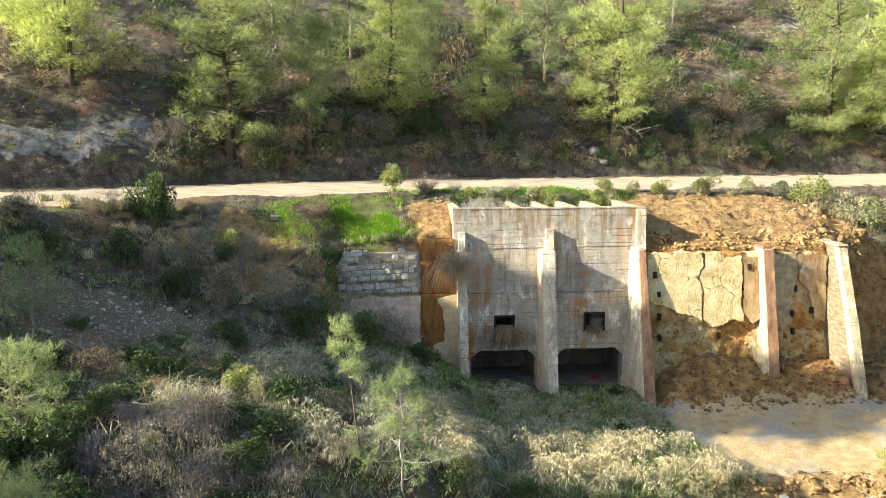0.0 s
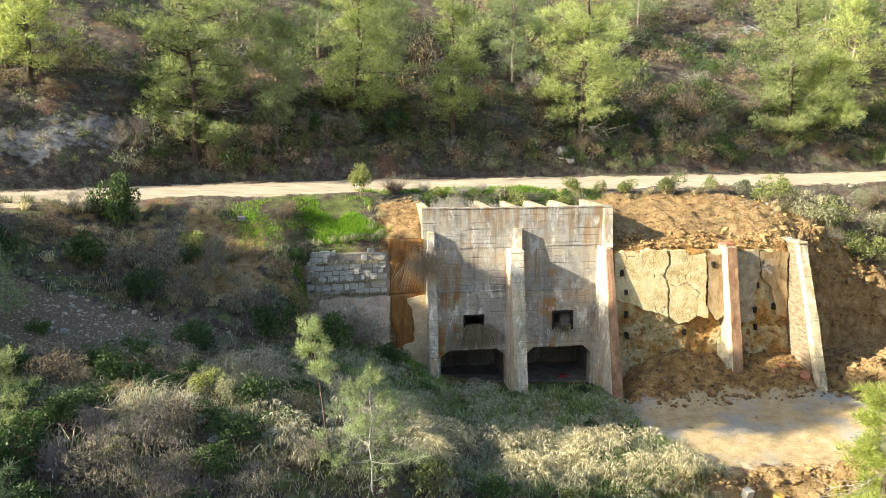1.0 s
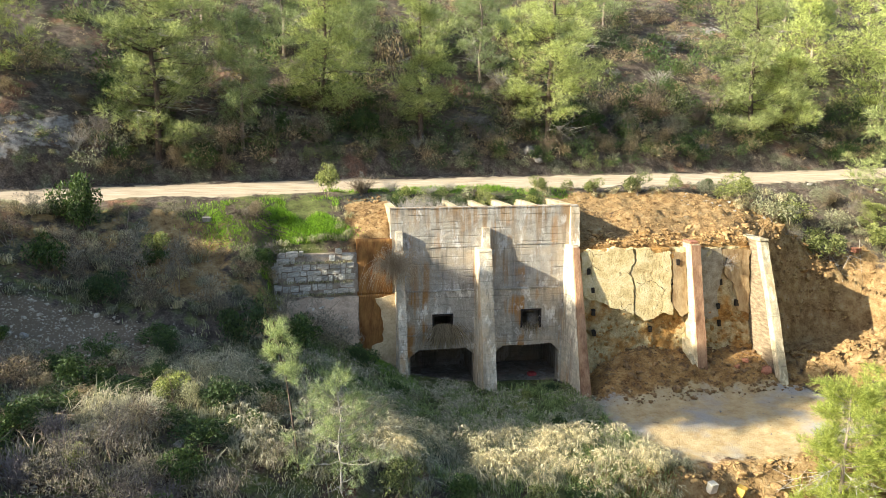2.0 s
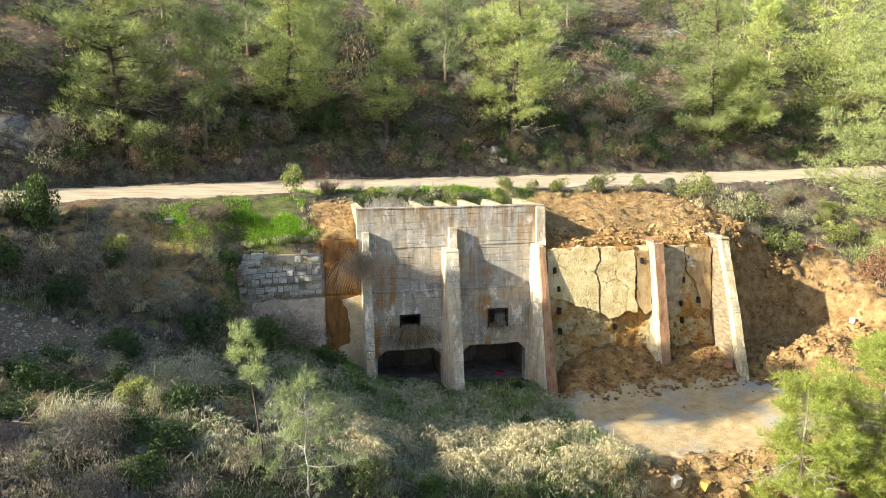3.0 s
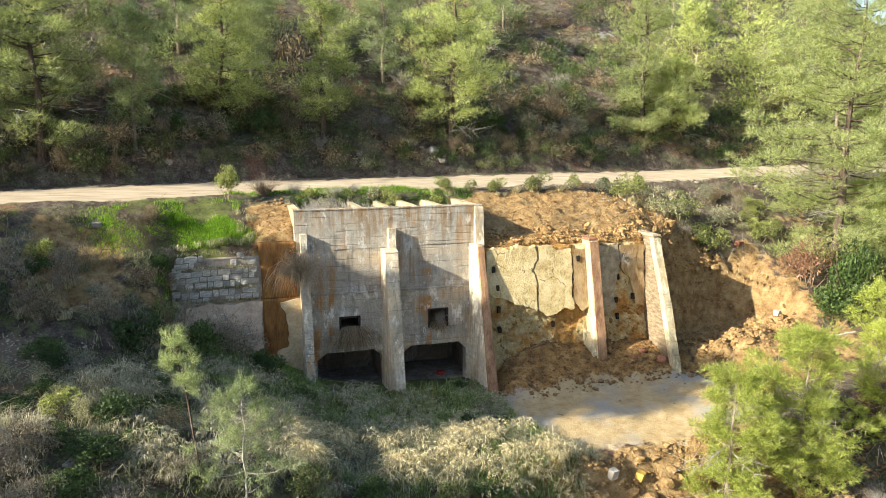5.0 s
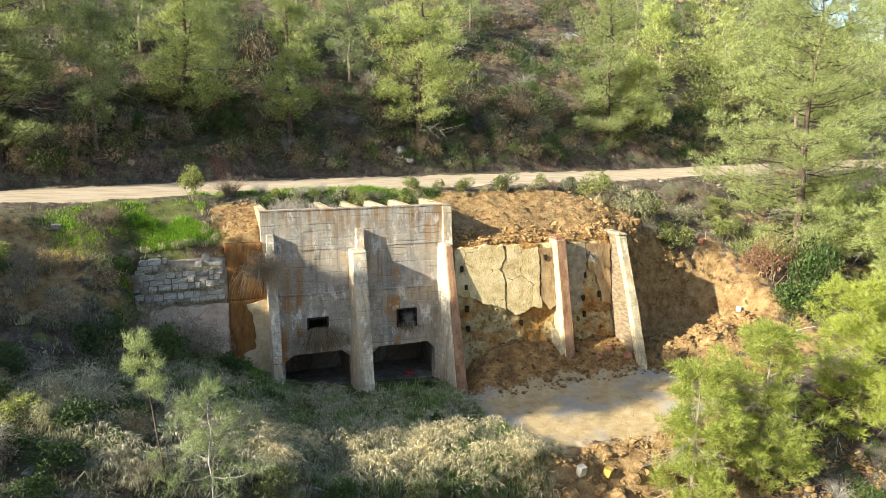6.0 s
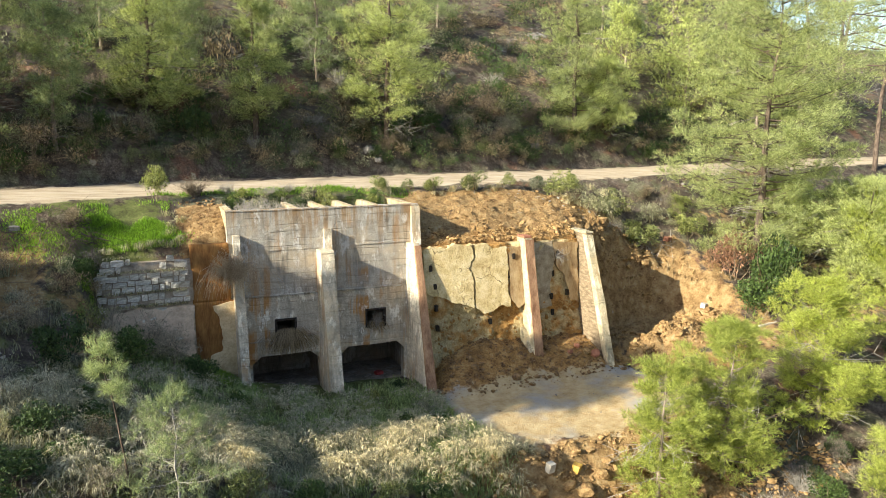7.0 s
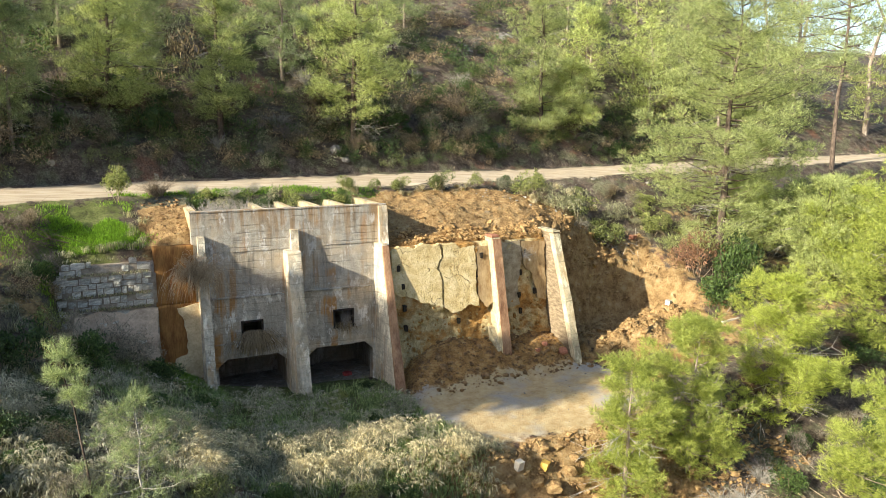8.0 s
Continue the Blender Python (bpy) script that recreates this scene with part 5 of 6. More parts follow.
# above the road: bushes that can be told apart, then the mass behind and between them
mass = []
for k in range(120):
    x = r.uniform(-22, 40)
    y = float(road_edge(x)) + ROAD_WIDE + 0.5 + 10 * r.random()
    low = y - float(road_edge(x)) - ROAD_WIDE < 4.5
    if x < -13 and y - float(road_edge(x)) - ROAD_WIDE < 2.8:
        continue  # the bare chalky cut
    kind = r.choice(("brown", "brown", "grey", "olive", "dark", "twig", "brown") if low else ("olive", "dark", "grey", "brown", "grey", "olive", "red" if x > 10 else "dark"))
    w = r.uniform(1.2, 2.4) if low else r.uniform(1.1, 2.0)
    if low:
        plant(kind, x, y, w, w * r.uniform(0.55, 0.8), r)
    else:
        mass.append((x, y, w, w * r.uniform(0.55, 0.8)))
for k in range(220):
    x = r.uniform(-28, 60)
    w = r.uniform(1.0, 2.1)
    mass.append((x, float(road_edge(x)) + ROAD_WIDE + 5 + 26 * r.random(), w, w * r.uniform(0.5, 0.75)))
for k in range(470):
    x = r.uniform(-22, 40)
    w = r.uniform(0.7, 1.9) if x > -13 else 0.5
    mass.append((x, float(road_edge(x)) + ROAD_WIDE + 0.2 + 4.3 * r.random() ** 1.4, w, w * r.uniform(0.5, 0.85)))
for k in range(170):
    x, w = r.uniform(8, 48), r.uniform(0.9, 2.2)
    mass.append((x, float(road_edge(x)) + ROAD_WIDE + 5 + 32 * r.random(), w, w * r.uniform(0.5, 0.8)))
for k in range(60):
    x, w = r.uniform(-24, 34), r.uniform(1.8, 3.2)
    mass.append((x, float(road_edge(x)) + ROAD_WIDE + 2.5 + 16 * r.random(), w, w * r.uniform(0.6, 1.0)))
for k in range(150):
    x, w = r.uniform(-13, 34), r.uniform(0.5, 1.2)
    mass.append((x, float(road_edge(x)) + ROAD_WIDE + 0.05 + 1.5 * r.random(), w, w * r.uniform(0.6, 1.0)))
scrub_mass(" massed over the hillside", ("olive", "dark", "grey", "brown", "dark", "dark", "brown"), mass, 5)
for k in range(36):
    x = r.uniform(-13, 30)
    y = float(road_edge(x)) + ROAD_WIDE + r.uniform(0.15, 2.4)
    w = r.uniform(0.9, 1.9)
    plant(r.choice(("brown", "heath", "brown", "grey", "heath", "dark")), x, y, w, w * r.uniform(0.55, 0.9), r, "bushes at the far edge of the road", "dry bush on the cut bank beside the road")
# verge in front of the road
VERGE = "bushes along the road verge"
for kind, x, y, w, h in (("olive", -2.5, 3.4, 1.3, 1.35), ("twig", -1.0, 4.1, 2.2, 0.9), ("olive", 7.6, 4.4, 1.1, 0.8), ("olive", 10.4, 4.4, 1.3, 0.8), ("olive", 12.6, 4.2, 1.8, 1.0), ("olive", 14.9, 4.9, 0.9, 0.7),
                         ("olive", 17.5, 3.6, 2.0, 1.2), ("grey", 19.0, 2.6, 2.6, 1.5), ("olive", 20.6, 3.4, 2.2, 1.3), ("olive", 21.5, 2.2, 2.4, 1.4), ("grey", 23.2, 3.4, 2.2, 1.2), ("olive", 24.8, 2.2, 2.0, 1.2),
                         ("grey", 16.2, 4.6, 1.5, 0.8), ("dark", 16.8, 5.2, 0.9, 0.6), ("olive", 9.2, 4.9, 0.7, 0.5), ("grey", 18.6, 5.0, 1.2, 0.6), ("olive", 22.0, 5.4, 1.0, 0.5)):
    plant(kind, x, y, w, h, r, VERGE, "low grey-green bush on the stony verge" if kind == "grey" else "")
KINDS["pale"] = [(twig_bush_parts(970 + k, 80, 1.0, 1.0, 0.5, 1.2).mesh("twigs", DEADWOOD), None, "") for k in range(2)]
for x, y, w in ((0.4, 4.3, 1.0), (2.2, 4.2, 1.3), (3.1, 4.3, 0.8)):
    plant("pale", x, y, w, r.uniform(0.4, 0.65), r, VERGE, "pale dead thorn bush behind the concrete wall")
for x, y, w, h in ((0.7, 1.2, 1.2, 1.15), (1.5, 1.9, 1.4, 1.2), (2.1, 1.0, 1.2, 1.1), (2.2, 2.6, 1.4, 1.2), (3.3, 1.4, 0.9, 0.95), (3.3, 2.6, 1.0, 1.0), (4.5, 2.4, 0.8, 0.8), (1.1, 3.0, 1.4, 1.2)):
    plant("pale", x, y, w, h, r, VERGE, "pale dead thorn bush growing in the bin", z=6.4)
for k in range(44):
    x = r.uniform(-14, 32)
    y = float(road_edge(x)) + ROAD_WIDE + 0.6 + 11 * r.random() ** 1.3
    plant(r.choice(("pale", "haze", "pale", "twig")), x, y, r.uniform(1.0, 2.2), r.uniform(0.6, 1.4), r, "hillside scrub", "leafless bush of pale twigs among the hillside scrub")
for k in range(16):
    plant(("dark", "olive", "dark", "grey")[k % 4], 0.5 + 0.47 * k, r.uniform(3.5, 4.1), r.uniform(0.9, 1.3), r.uniform(0.7, 1.05), r, VERGE, "low green bush behind the walls of the bin", z=6.75 if k % 2 else 6.6)
# bank below the road
BANK = "shrubs on the bank"
for kind, x, y, w, h in (("dark", -11.9, -0.4, 1.7, 1.6), ("dark", -11.5, -0.5, 1.4, 1.3), ("dark", -10.2, -3.7, 1.3, 1.0), ("dark", -12.0, -2.8, 1.5, 1.2), ("heath", -10.9, -2.5, 1.7, 1.4), ("heath", -9.3, -2.4, 1.9, 1.6), ("heath", -7.9, -2.6, 1.3, 1.7),
                         ("dark", -14.6, -4.5, 1.8, 1.3), ("brown", -13.4, -2.4, 1.8, 1.1), ("heath", -15.2, -3.0, 1.8, 1.2), ("olive", -16.5, -5.0, 2.0, 1.4), ("olive", -9.0, -1.0, 1.2, 0.8), ("brown", -8.6, -3.6, 1.4, 1.0),
                         ("heath", -6.8, -3.2, 1.4, 1.2), ("dark", -5.6, -4.3, 1.7, 1.4), ("dark", -5.2, -0.7, 1.1, 0.9), ("brown", -5.5, -1.5, 1.2, 0.9), ("olive", -5.0, -1.9, 1.1, 0.8), ("heath", -4.3, -2.6, 2.0, 1.5), ("heath", -3.2, -2.2, 1.8, 1.5), ("dark", -3.9, -3.8, 1.7, 1.2), ("heath", -2.3, -2.6, 1.7, 1.2), ("dark", -1.6, -3.2, 1.3, 0.9)):
    plant(kind, x, y, w, h, r, BANK, "dusky heath bush on the shaded bank" if kind == "heath" else "")
for k in range(26):
    x = r.uniform(-16, -4.8)
    y = min(r.uniform(-3.6, 1.6), float(road_edge(x)) - 1.3)
    plant(r.choice(("heath", "grey", "brown", "heath", "dark")), x, y, r.uniform(0.7, 1.3), r.uniform(0.45, 0.85), r, BANK, "low dry bush on the shaded bank")
# gully side, nearest the camera
NEAR = "scrub in the gully"
for kind, x, y, w, h in (("heath", -11.8, -7.3, 1.6, 0.9), ("heath", -10.8, -7.3, 1.3, 0.8), ("grey", -9.0, -6.9, 1.4, 0.8), ("dark", -8.1, -5.2, 1.3, 0.7), ("dark", -9.4, -8.6, 1.4, 0.9), ("brown", -11.0, -8.6, 1.6, 0.9), ("dark", -12.4, -10.4, 1.6, 1.1),
                         ("heath", -7.7, -12.4, 1.9, 1.2), ("heath", -8.2, -13.2, 1.8, 1.1), ("heath", -7.0, -13.3, 1.6, 1.1), ("brown", -7.4, -11.8, 1.5, 1.0), ("dark", -10.4, -13.4, 1.9, 1.2), ("dark", -9.4, -14.2, 1.7, 1.0), ("dark", -11.6, -13.8, 1.8, 1.3), ("olive", -12.2, -9.6, 1.5, 0.9),
                         ("dark", -6.2, -12.8, 1.2, 0.7), ("heath", -5.2, -13.2, 1.4, 0.8), ("dark", -5.6, -9.6, 1.3, 0.8), ("heath", -4.2, -12.2, 1.1, 0.7), ("olive", -7.0, -9.2, 1.3, 0.7), ("dark", -6.4, -14.2, 1.5, 0.9), ("dark", -3.9, -14.2, 1.4, 0.9), ("olive", -1.2, -11.6, 1.4, 0.9), ("dark", 0.6, -10.8, 1.3, 0.8),
                         ("olive", 3.0, -10.6, 1.3, 0.8), ("dark", 4.4, -10.3, 1.2, 0.7), ("dark", 18.6, -12.4, 1.4, 0.9), ("olive", 21.0, -13.0, 1.6, 1.0), ("twig", 20.0, -14.2, 1.8, 0.7), ("heath", 16.4, -14.6, 1.5, 0.8), ("heath", 18.0, -14.8, 1.7, 0.8)):
    plant(kind, x, y, w, h, r, NEAR, "scrub bush among grass in the shaded gully" if kind in ("dark", "olive") else "")
for k in range(28):
    x, y = r.uniform(-14, -2.5), r.uniform(-13.5, -6.2)
    if -9 < x < -7 and -11.6 < y < -9.8:
        continue
    plant(r.choice(("heath", "grey", "heath", "dark", "brown", "olive")), x, y, r.uniform(0.6, 1.2), r.uniform(0.35, 0.8), r, NEAR, "low bush among dry grass in the gully")
for k in range(22):
    plant("dark", r.uniform(-13.5, -3.0), r.uniform(-13.0, -5.8), r.uniform(0.7, 1.5), r.uniform(0.4, 0.8), r, NEAR, "dark evergreen bush in the shaded gully")
for k in range(14):
    plant("haze", r.uniform(-9.5, -6.0), r.uniform(-14.2, -11.5), r.uniform(0.9, 1.5), r.uniform(0.6, 1.0), r, NEAR)
for x, y, w in ((15.6, -12.0, 1.6), (16.6, -12.3, 1.4), (18.4, -11.4, 1.5)):
    plant("pale", x, y, w, 0.8, r, NEAR, "tangle of pale dead twigs under the young pines")
for k in range(26):
    plant(r.choice(("dark", "heath", "dark", "brown", "grey")), r.uniform(14.5, 27), r.uniform(-16, -10.6), r.uniform(0.8, 1.7), r.uniform(0.4, 0.9), r, NEAR, "low scrub under the young pines")
for k in range(16):
    x, y = r.uniform(18.5, 26.5), r.uniform(2.3, 6.0)
    plant(r.choice(("grey", "heath", "brown", "grey", "olive")), x, y, r.uniform(0.8, 1.7), r.uniform(0.45, 0.9), r, VERGE, "low grey bush on stony ground above the cut")
# beside the cut bank
plant("red", 25.5, -0.5, 2.8, 2.4, r, BANK, "large dead russet bush above the cut bank")
plant("dark", 25.4, -2.9, 2.6, 1.9, r, BANK)
plant("dark", 26.2, -2.3, 2.6, 2.9, r, BANK, "big dark green bush beside the cut bank")
plant("olive", 26.6, -3.2, 2.6, 2.0, r, BANK)
for k in range(18):
    x, y = r.uniform(26, 46), r.uniform(-12, 5)
    plant(r.choice(("olive", "dark", "brown", "grey")), x, y, r.uniform(1.2, 2.4), r.uniform(0.8, 1.5), r, BANK)


# ---- grass and low growth ----
def grass_object(name, label, seed, xs, ys, height, width, mat, **kw):
    rng = np.random.default_rng(seed)
    bare = (xs > -15) & (xs < -8) & (ys > -6.5) & (ys < -4.4)  # the scree stays bare
    xs, ys = xs[~bare], ys[~bare]
    at = np.stack([xs, ys, terrain(xs, ys) - 0.02], -1)
    v, f = blades(rng, at, height, width, **kw)
    return tagged(new(name, tri_mesh(name, v, f, mat)), label, "grass", kind="stuff")


def clumped(rng, n, spots, spread):
    """Points in loose clumps round given spots."""
    c = spots[rng.integers(0, len(spots), n)]
    return c[:, 0] + rng.normal(size=n) * spread, c[:, 1] + rng.normal(size=n) * spread


def spots_in(rng, n, x0, x1, y0, y1):
    return np.stack([rng.uniform(x0, x1, n), rng.uniform(y0, y1, n)], -1)


g = np.random.default_rng(5)
# fresh green turf by the stone wall and at the foot of the ochre render
x, y = clumped(g, 26000, np.concatenate([spots_in(g, 400, -6.8, -1.9, 0.3, 3.2), spots_in(g, 500, -4.6, -1.9, 0.3, 2.6)]), 0.3)
x, y = np.concatenate([x, g.normal(-6.6, 0.7, 4000), g.normal(-5.1, 0.35, 4000)]), np.concatenate([y, g.normal(1.0, 0.6, 4000), g.normal(-0.1, 0.7, 4000)])
keep = ((y > 0.38) | (x < -4.7)) & (rough(x, y, 1.6, 3, 31) > 0.06 - 0.2 * g.random(len(x))) & (y < road_edge(x) - 0.6)
grass_object("fresh_grass", "lush bright green grass on top of the stone wall", 6, x[keep], y[keep], 0.17, 0.008, GRASS_GREEN, lean=0.9)
x, y = clumped(g, 7000, np.concatenate([spots_in(g, 60, 0.2, 9.0, 4.1, 5.1), spots_in(g, 60, -1.3, 0.5, -1.3, -0.4), spots_in(g, 30, -2.5, 2.0, 3.9, 4.4), spots_in(g, 20, 4.5, 9.0, 4.2, 5.0)]), 0.22)
x, y = np.concatenate([x, g.uniform(-1.2, 0.6, 7000)]), np.concatenate([y, g.uniform(-2.2, -0.45, 7000)])
keep = (y < -0.3) | (y > 4.0)
grass_object("fresh_grass", "bright green grass at the wall foot and verge", 7, x[keep], y[keep], 0.17, 0.012, GRASS_GREEN, lean=0.9)
# dull green and grey grass before the hopper
x, y = clumped(g, 17000, spots_in(g, 150, -3.5, 7.6, -7.6, -1.2), 0.24)
keep = (y < -0.4) & (x < 7.6)
grass_object("meadow_grass", "green and grey long grass before the concrete ruin", 8, x[keep], y[keep], 0.38, 0.012, GRASS_MEADOW, lean=1.0, droop=0.6)


def tussocks(name, label, seed, spots, per, radius, height, width, mat, droop=0.9):
    """Tussocks: blades that rise from one root and arch outwards."""
    rng = np.random.default_rng(seed)
    spots = spots[~((spots[:, 0] > -15) & (spots[:, 0] < -8) & (spots[:, 1] > -6.5) & (spots[:, 1] < -4.4))]
    n = len(spots)
    size = rng.uniform(0.6, 1.35, n)
    c = np.repeat(np.concatenate([spots, terrain(spots[:, 0], spots[:, 1])[:, None] - 0.03], 1), per, 0)
    at = c + np.concatenate([rng.normal(size=(n * per, 2)) * radius * np.repeat(size, per)[:, None], np.zeros((n * per, 1))], 1)
    v, f = blades(rng, at, height * np.repeat(size, per), width, lean=1.0, droop=droop)
    return tagged(new(name, tri_mesh(name, v, f, mat)), label, "grass", kind="stuff")


# straw plumes in the sun
x, y = clumped(g, 210, spots_in(g, 42, -1.4, 7.6, -9.6, -6.3), 0.32)
tussocks("straw_grass", "pale straw-coloured tussock grass with drooping plumes", 9,
         np.concatenate([np.stack([x, y], -1), spots_in(g, 44, -5.5, -1.0, -9.8, -6.5), spots_in(g, 22, -8.7, -7.3, -11.4, -10.2), spots_in(g, 10, -4.9, -3.9, -12.0, -11.2), spots_in(g, 22, -7.6, -4.8, -8.3, -6.4), spots_in(g, 20, 7.2, 8.6, -9.4, -7.4)]),
         50, 0.09, 0.5, 0.008, GRASS_DULL)
x, y = clumped(g, 15000, spots_in(g, 220, -2.0, 7.8, -10.0, -5.6), 0.22)
grass_object("meadow_grass", "green grass between the straw tussocks", 16, x, y, 0.3, 0.011, GRASS_MEADOW, lean=1.0, droop=0.5)
tussocks("straw_grass", "tall sunlit straw-coloured grass clump in the gully", 17, spots_in(g, 18, -8.8, -7.2, -11.5, -10.1), 80, 0.16, 0.9, 0.007, STRAW_TAN, 0.8)
tussocks("grey_grass", "grey dry tussocks on the shaded slope", 10, np.concatenate([spots_in(g, 170, -14, 1, -12, -4.5), spots_in(g, 60, -16, -5, -5.0, 0.0)]), 90, 0.1, 0.45, 0.011, GRASS_DULL)
tussocks("straw_grass", "dry tan tussocks scattered on the bank", 11, np.concatenate([spots_in(g, 22, -9, -1, -9.5, -5.5), spots_in(g, 14, -16, -6, -3.5, -0.5), spots_in(g, 20, 16, 25, 2.6, 6.0), spots_in(g, 14, 6, 15, 4.3, 5.0)]), 80, 0.09, 0.5, 0.011, GRASS_STRAW)
tussocks("grey_grass", "grey grass hanging over the top of the stone wall", 14, np.concatenate([spots_in(g, 12, -4.7, -1.8, 0.38, 0.6), spots_in(g, 7, -2.3, -1.6, 0.6, 2.4)]), 60, 0.08, 0.3, 0.008, GRASS_DULL)


def plume_grass(label, seed, spots, per, height, mat, head=0.2):
    """Tufts of seed heads on arching stalks, each tuft a fountain of its own."""
    rng = np.random.default_rng(seed)
    n = len(spots)
    tall = height * np.repeat(rng.uniform(0.6, 1.35, n), per)
    az = rng.uniform(0, 6.283, n * per)
    out = np.stack([np.cos(az), np.sin(az), np.zeros(n * per)], -1)
    reach = rng.random(n * per) ** 0.6
    root = np.repeat(np.concatenate([spots, terrain(spots[:, 0], spots[:, 1])[:, None] - 0.03], 1), per, 0)
    tip = root + out * (reach * tall * 0.62)[:, None] + np.array([0, 0, 1.0]) * (tall * (1.05 - 0.45 * reach))[:, None]
    v, f = plumes(rng, tip, out, np.full(n * per, head))
    w = np.cross(out, (0, 0, 1.0)) * 0.004
    s = np.stack([root - w, root + w, tip], 1).reshape(-1, 3)
    V, F = np.concatenate([v, s]), np.concatenate([f, len(v) + np.arange(len(s)).reshape(-1, 3)])
    return tagged(new("plume_grass", tri_mesh("plume_grass", V, F, mat)), label, "grass", kind="stuff")


x, y = clumped(g, 250, spots_in(g, 60, -1.6, 8.2, -9.6, -6.4), 0.3)
plume_grass("cream nodding plumes of fountain grass in the sun", 18, np.stack([x, y], -1), 46, 0.5, GRASS_STRAW, 0.15)
x, y = clumped(g, 300, spots_in(g, 80, -4.0, 7.4, -7.0, -1.8), 0.35)
plume_grass("greyish plumes of fountain grass before the ruin", 19, np.stack([x, y], -1), 26, 0.42, STRAW_TAN, 0.13)
x, y = clumped(g, 60, np.concatenate([spots_in(g, 10, -8.6, -7.4, -11.2, -10.2), spots_in(g, 6, -4.9, -3.9, -12.0, -11.2), spots_in(g, 12, -7.4, -4.8, -8.4, -6.6)]), 0.22)
x2, y2 = clumped(g, 110, spots_in(g, 30, -5.4, -0.8, -11.0, -6.8), 0.3)
x, y = np.concatenate([x, x2]), np.concatenate([y, y2])
plume_grass("sunlit straw plumes among the gully scrub", 20, np.stack([x, y], -1), 40, 0.55, STRAW_TAN, 0.14)
for k in range(18):
    x, y = r.uniform(-2.5, 7.4), r.uniform(-7.8, -1.8)
    plant(r.choice(("grey", "olive", "heath", "dark")), x, y, r.uniform(0.5, 1.0), r.uniform(0.35, 0.65), r, "low bushes before the ruin", "low bush in the long grass before the ruin")
# thin cover on the slopes
x, y = clumped(g, 9000, spots_in(g, 300, -18, 3, -16, -3.0), 0.3)
grass_object("slope_grass", "sparse herbs over the gully side", 12, x, y, 0.25, 0.015, GRASS_DULL, lean=0.9)
x, y = clumped(g, 7000, spots_in(g, 110, -12, -3, -16, -8.0), 0.35)
grass_object("slope_grass", "mossy low herbs in the gully", 13, x, y, 0.16, 0.014, GRASS_DULL, lean=1.0)


def low_growth(name, label, seed, n, region, mat, leaf, per=24):
    """Knee-high growth that covers the ground between the bushes."""
    rng = np.random.default_rng(seed)
    xs = rng.uniform(region[0], region[1], n)
    ys = road_edge(xs) + ROAD_WIDE + region[2] + (region[3] - region[2]) * rng.random(n) ** 1.2
    c = np.stack([xs, ys, terrain(xs, ys)], -1)
    rad = rng.uniform(0.2, 0.65, n) * (leaf / 0.13)
    d = unit(rng.normal(size=(n * per, 3)))
    d[:, 2] = np.abs(d[:, 2])
    at = np.repeat(c, per, 0) + d * np.repeat(rad, per)[:, None] * rng.uniform(0.3, 1, (n * per, 1)) * np.array([1, 1, 0.8])
    v, f = leaves(rng, at, leaf, 0.45, 0.4)
    return tagged(new(name, tri_mesh(name, v, f, mat)), label, "undergrowth", kind="stuff")


low_growth("undergrowth", "low brown dry undergrowth over the hillside", 41, 1300, (-26, 50, 0.3, 24), LEAF_BROWN, 0.1, 30)
low_growth("undergrowth", "low grey scrub over the hillside", 42, 1100, (-26, 55, 1.0, 26), LEAF_GREY, 0.1, 30)
low_growth("undergrowth", "scrub over the far upper hillside", 44, 1300, (-40, 110, 22, 75), LEAF_OLIVE, 0.28, 24)
low_growth("undergrowth", "dry scrub over the far upper hillside", 45, 900, (-40, 110, 22, 75), LEAF_BROWN, 0.28, 24)
low_growth("undergrowth", "low olive herbs over the hillside", 43, 1000, (-26, 60, 1.0, 30), LEAF_OLIVE, 0.11, 34)

# ---- stones and clods ----
n = 3000
x = g.uniform(6.5, 21, n)
scatter_stones("earth_clods", "crumbled ochre earth clods on the brink and the dug mound", g, np.concatenate([x, g.uniform(8, 19, 4200), g.uniform(17.5, 24, 1800), g.uniform(17.5, 23.5, 700), g.uniform(16.6, 22, 500)]),
               np.concatenate([-8.5 - 3.2 * g.random(n), -0.15 + 4.4 * g.random(4200) ** 1.3, g.uniform(-3.8, 2.4, 1800), g.normal(-2.2, 0.6, 700), g.normal(1.4, 0.4, 500)]), np.concatenate([g.gamma(1.4, 0.05, n) + 0.03, g.gamma(1.2, 0.026, 4200) + 0.02, g.gamma(1.5, 0.03, 1800) + 0.025, g.gamma(1.5, 0.06, 1200) + 0.05]), CLOD)
scatter_stones("earth_clods", "crumbs of earth along the broken top of the infill walls", g, g.uniform(8.0, 16.5, 420), g.uniform(-0.35, 0.7, 420), g.gamma(1.6, 0.05, 420) + 0.04, CLOD)
scatter_stones("scree", "grey broken stones spilled down the bank", g, g.uniform(-15.5, -7.0, 2200), g.normal(-5.3, 0.8, 2200), g.gamma(0.7, 0.034, 2200) + 0.018, SCREE, sink=0.4)
scatter_stones("earth_clods", "rust-brown crumbs of earth on the slip beside the hopper", g, g.uniform(-1.7, -0.15, 420), g.uniform(0.4, 3.6, 420), g.gamma(1.3, 0.03, 420) + 0.02, RUBBLE_DARK)
scatter_stones("rubble", "fallen stones and brick at the foot of the broken bays", g, g.uniform(8.0, 16.8, 1500), -0.5 - 3.0 * g.random(1500) ** 1.4, g.gamma(1.2, 0.05, 1500) + 0.03, RUBBLE_DARK)
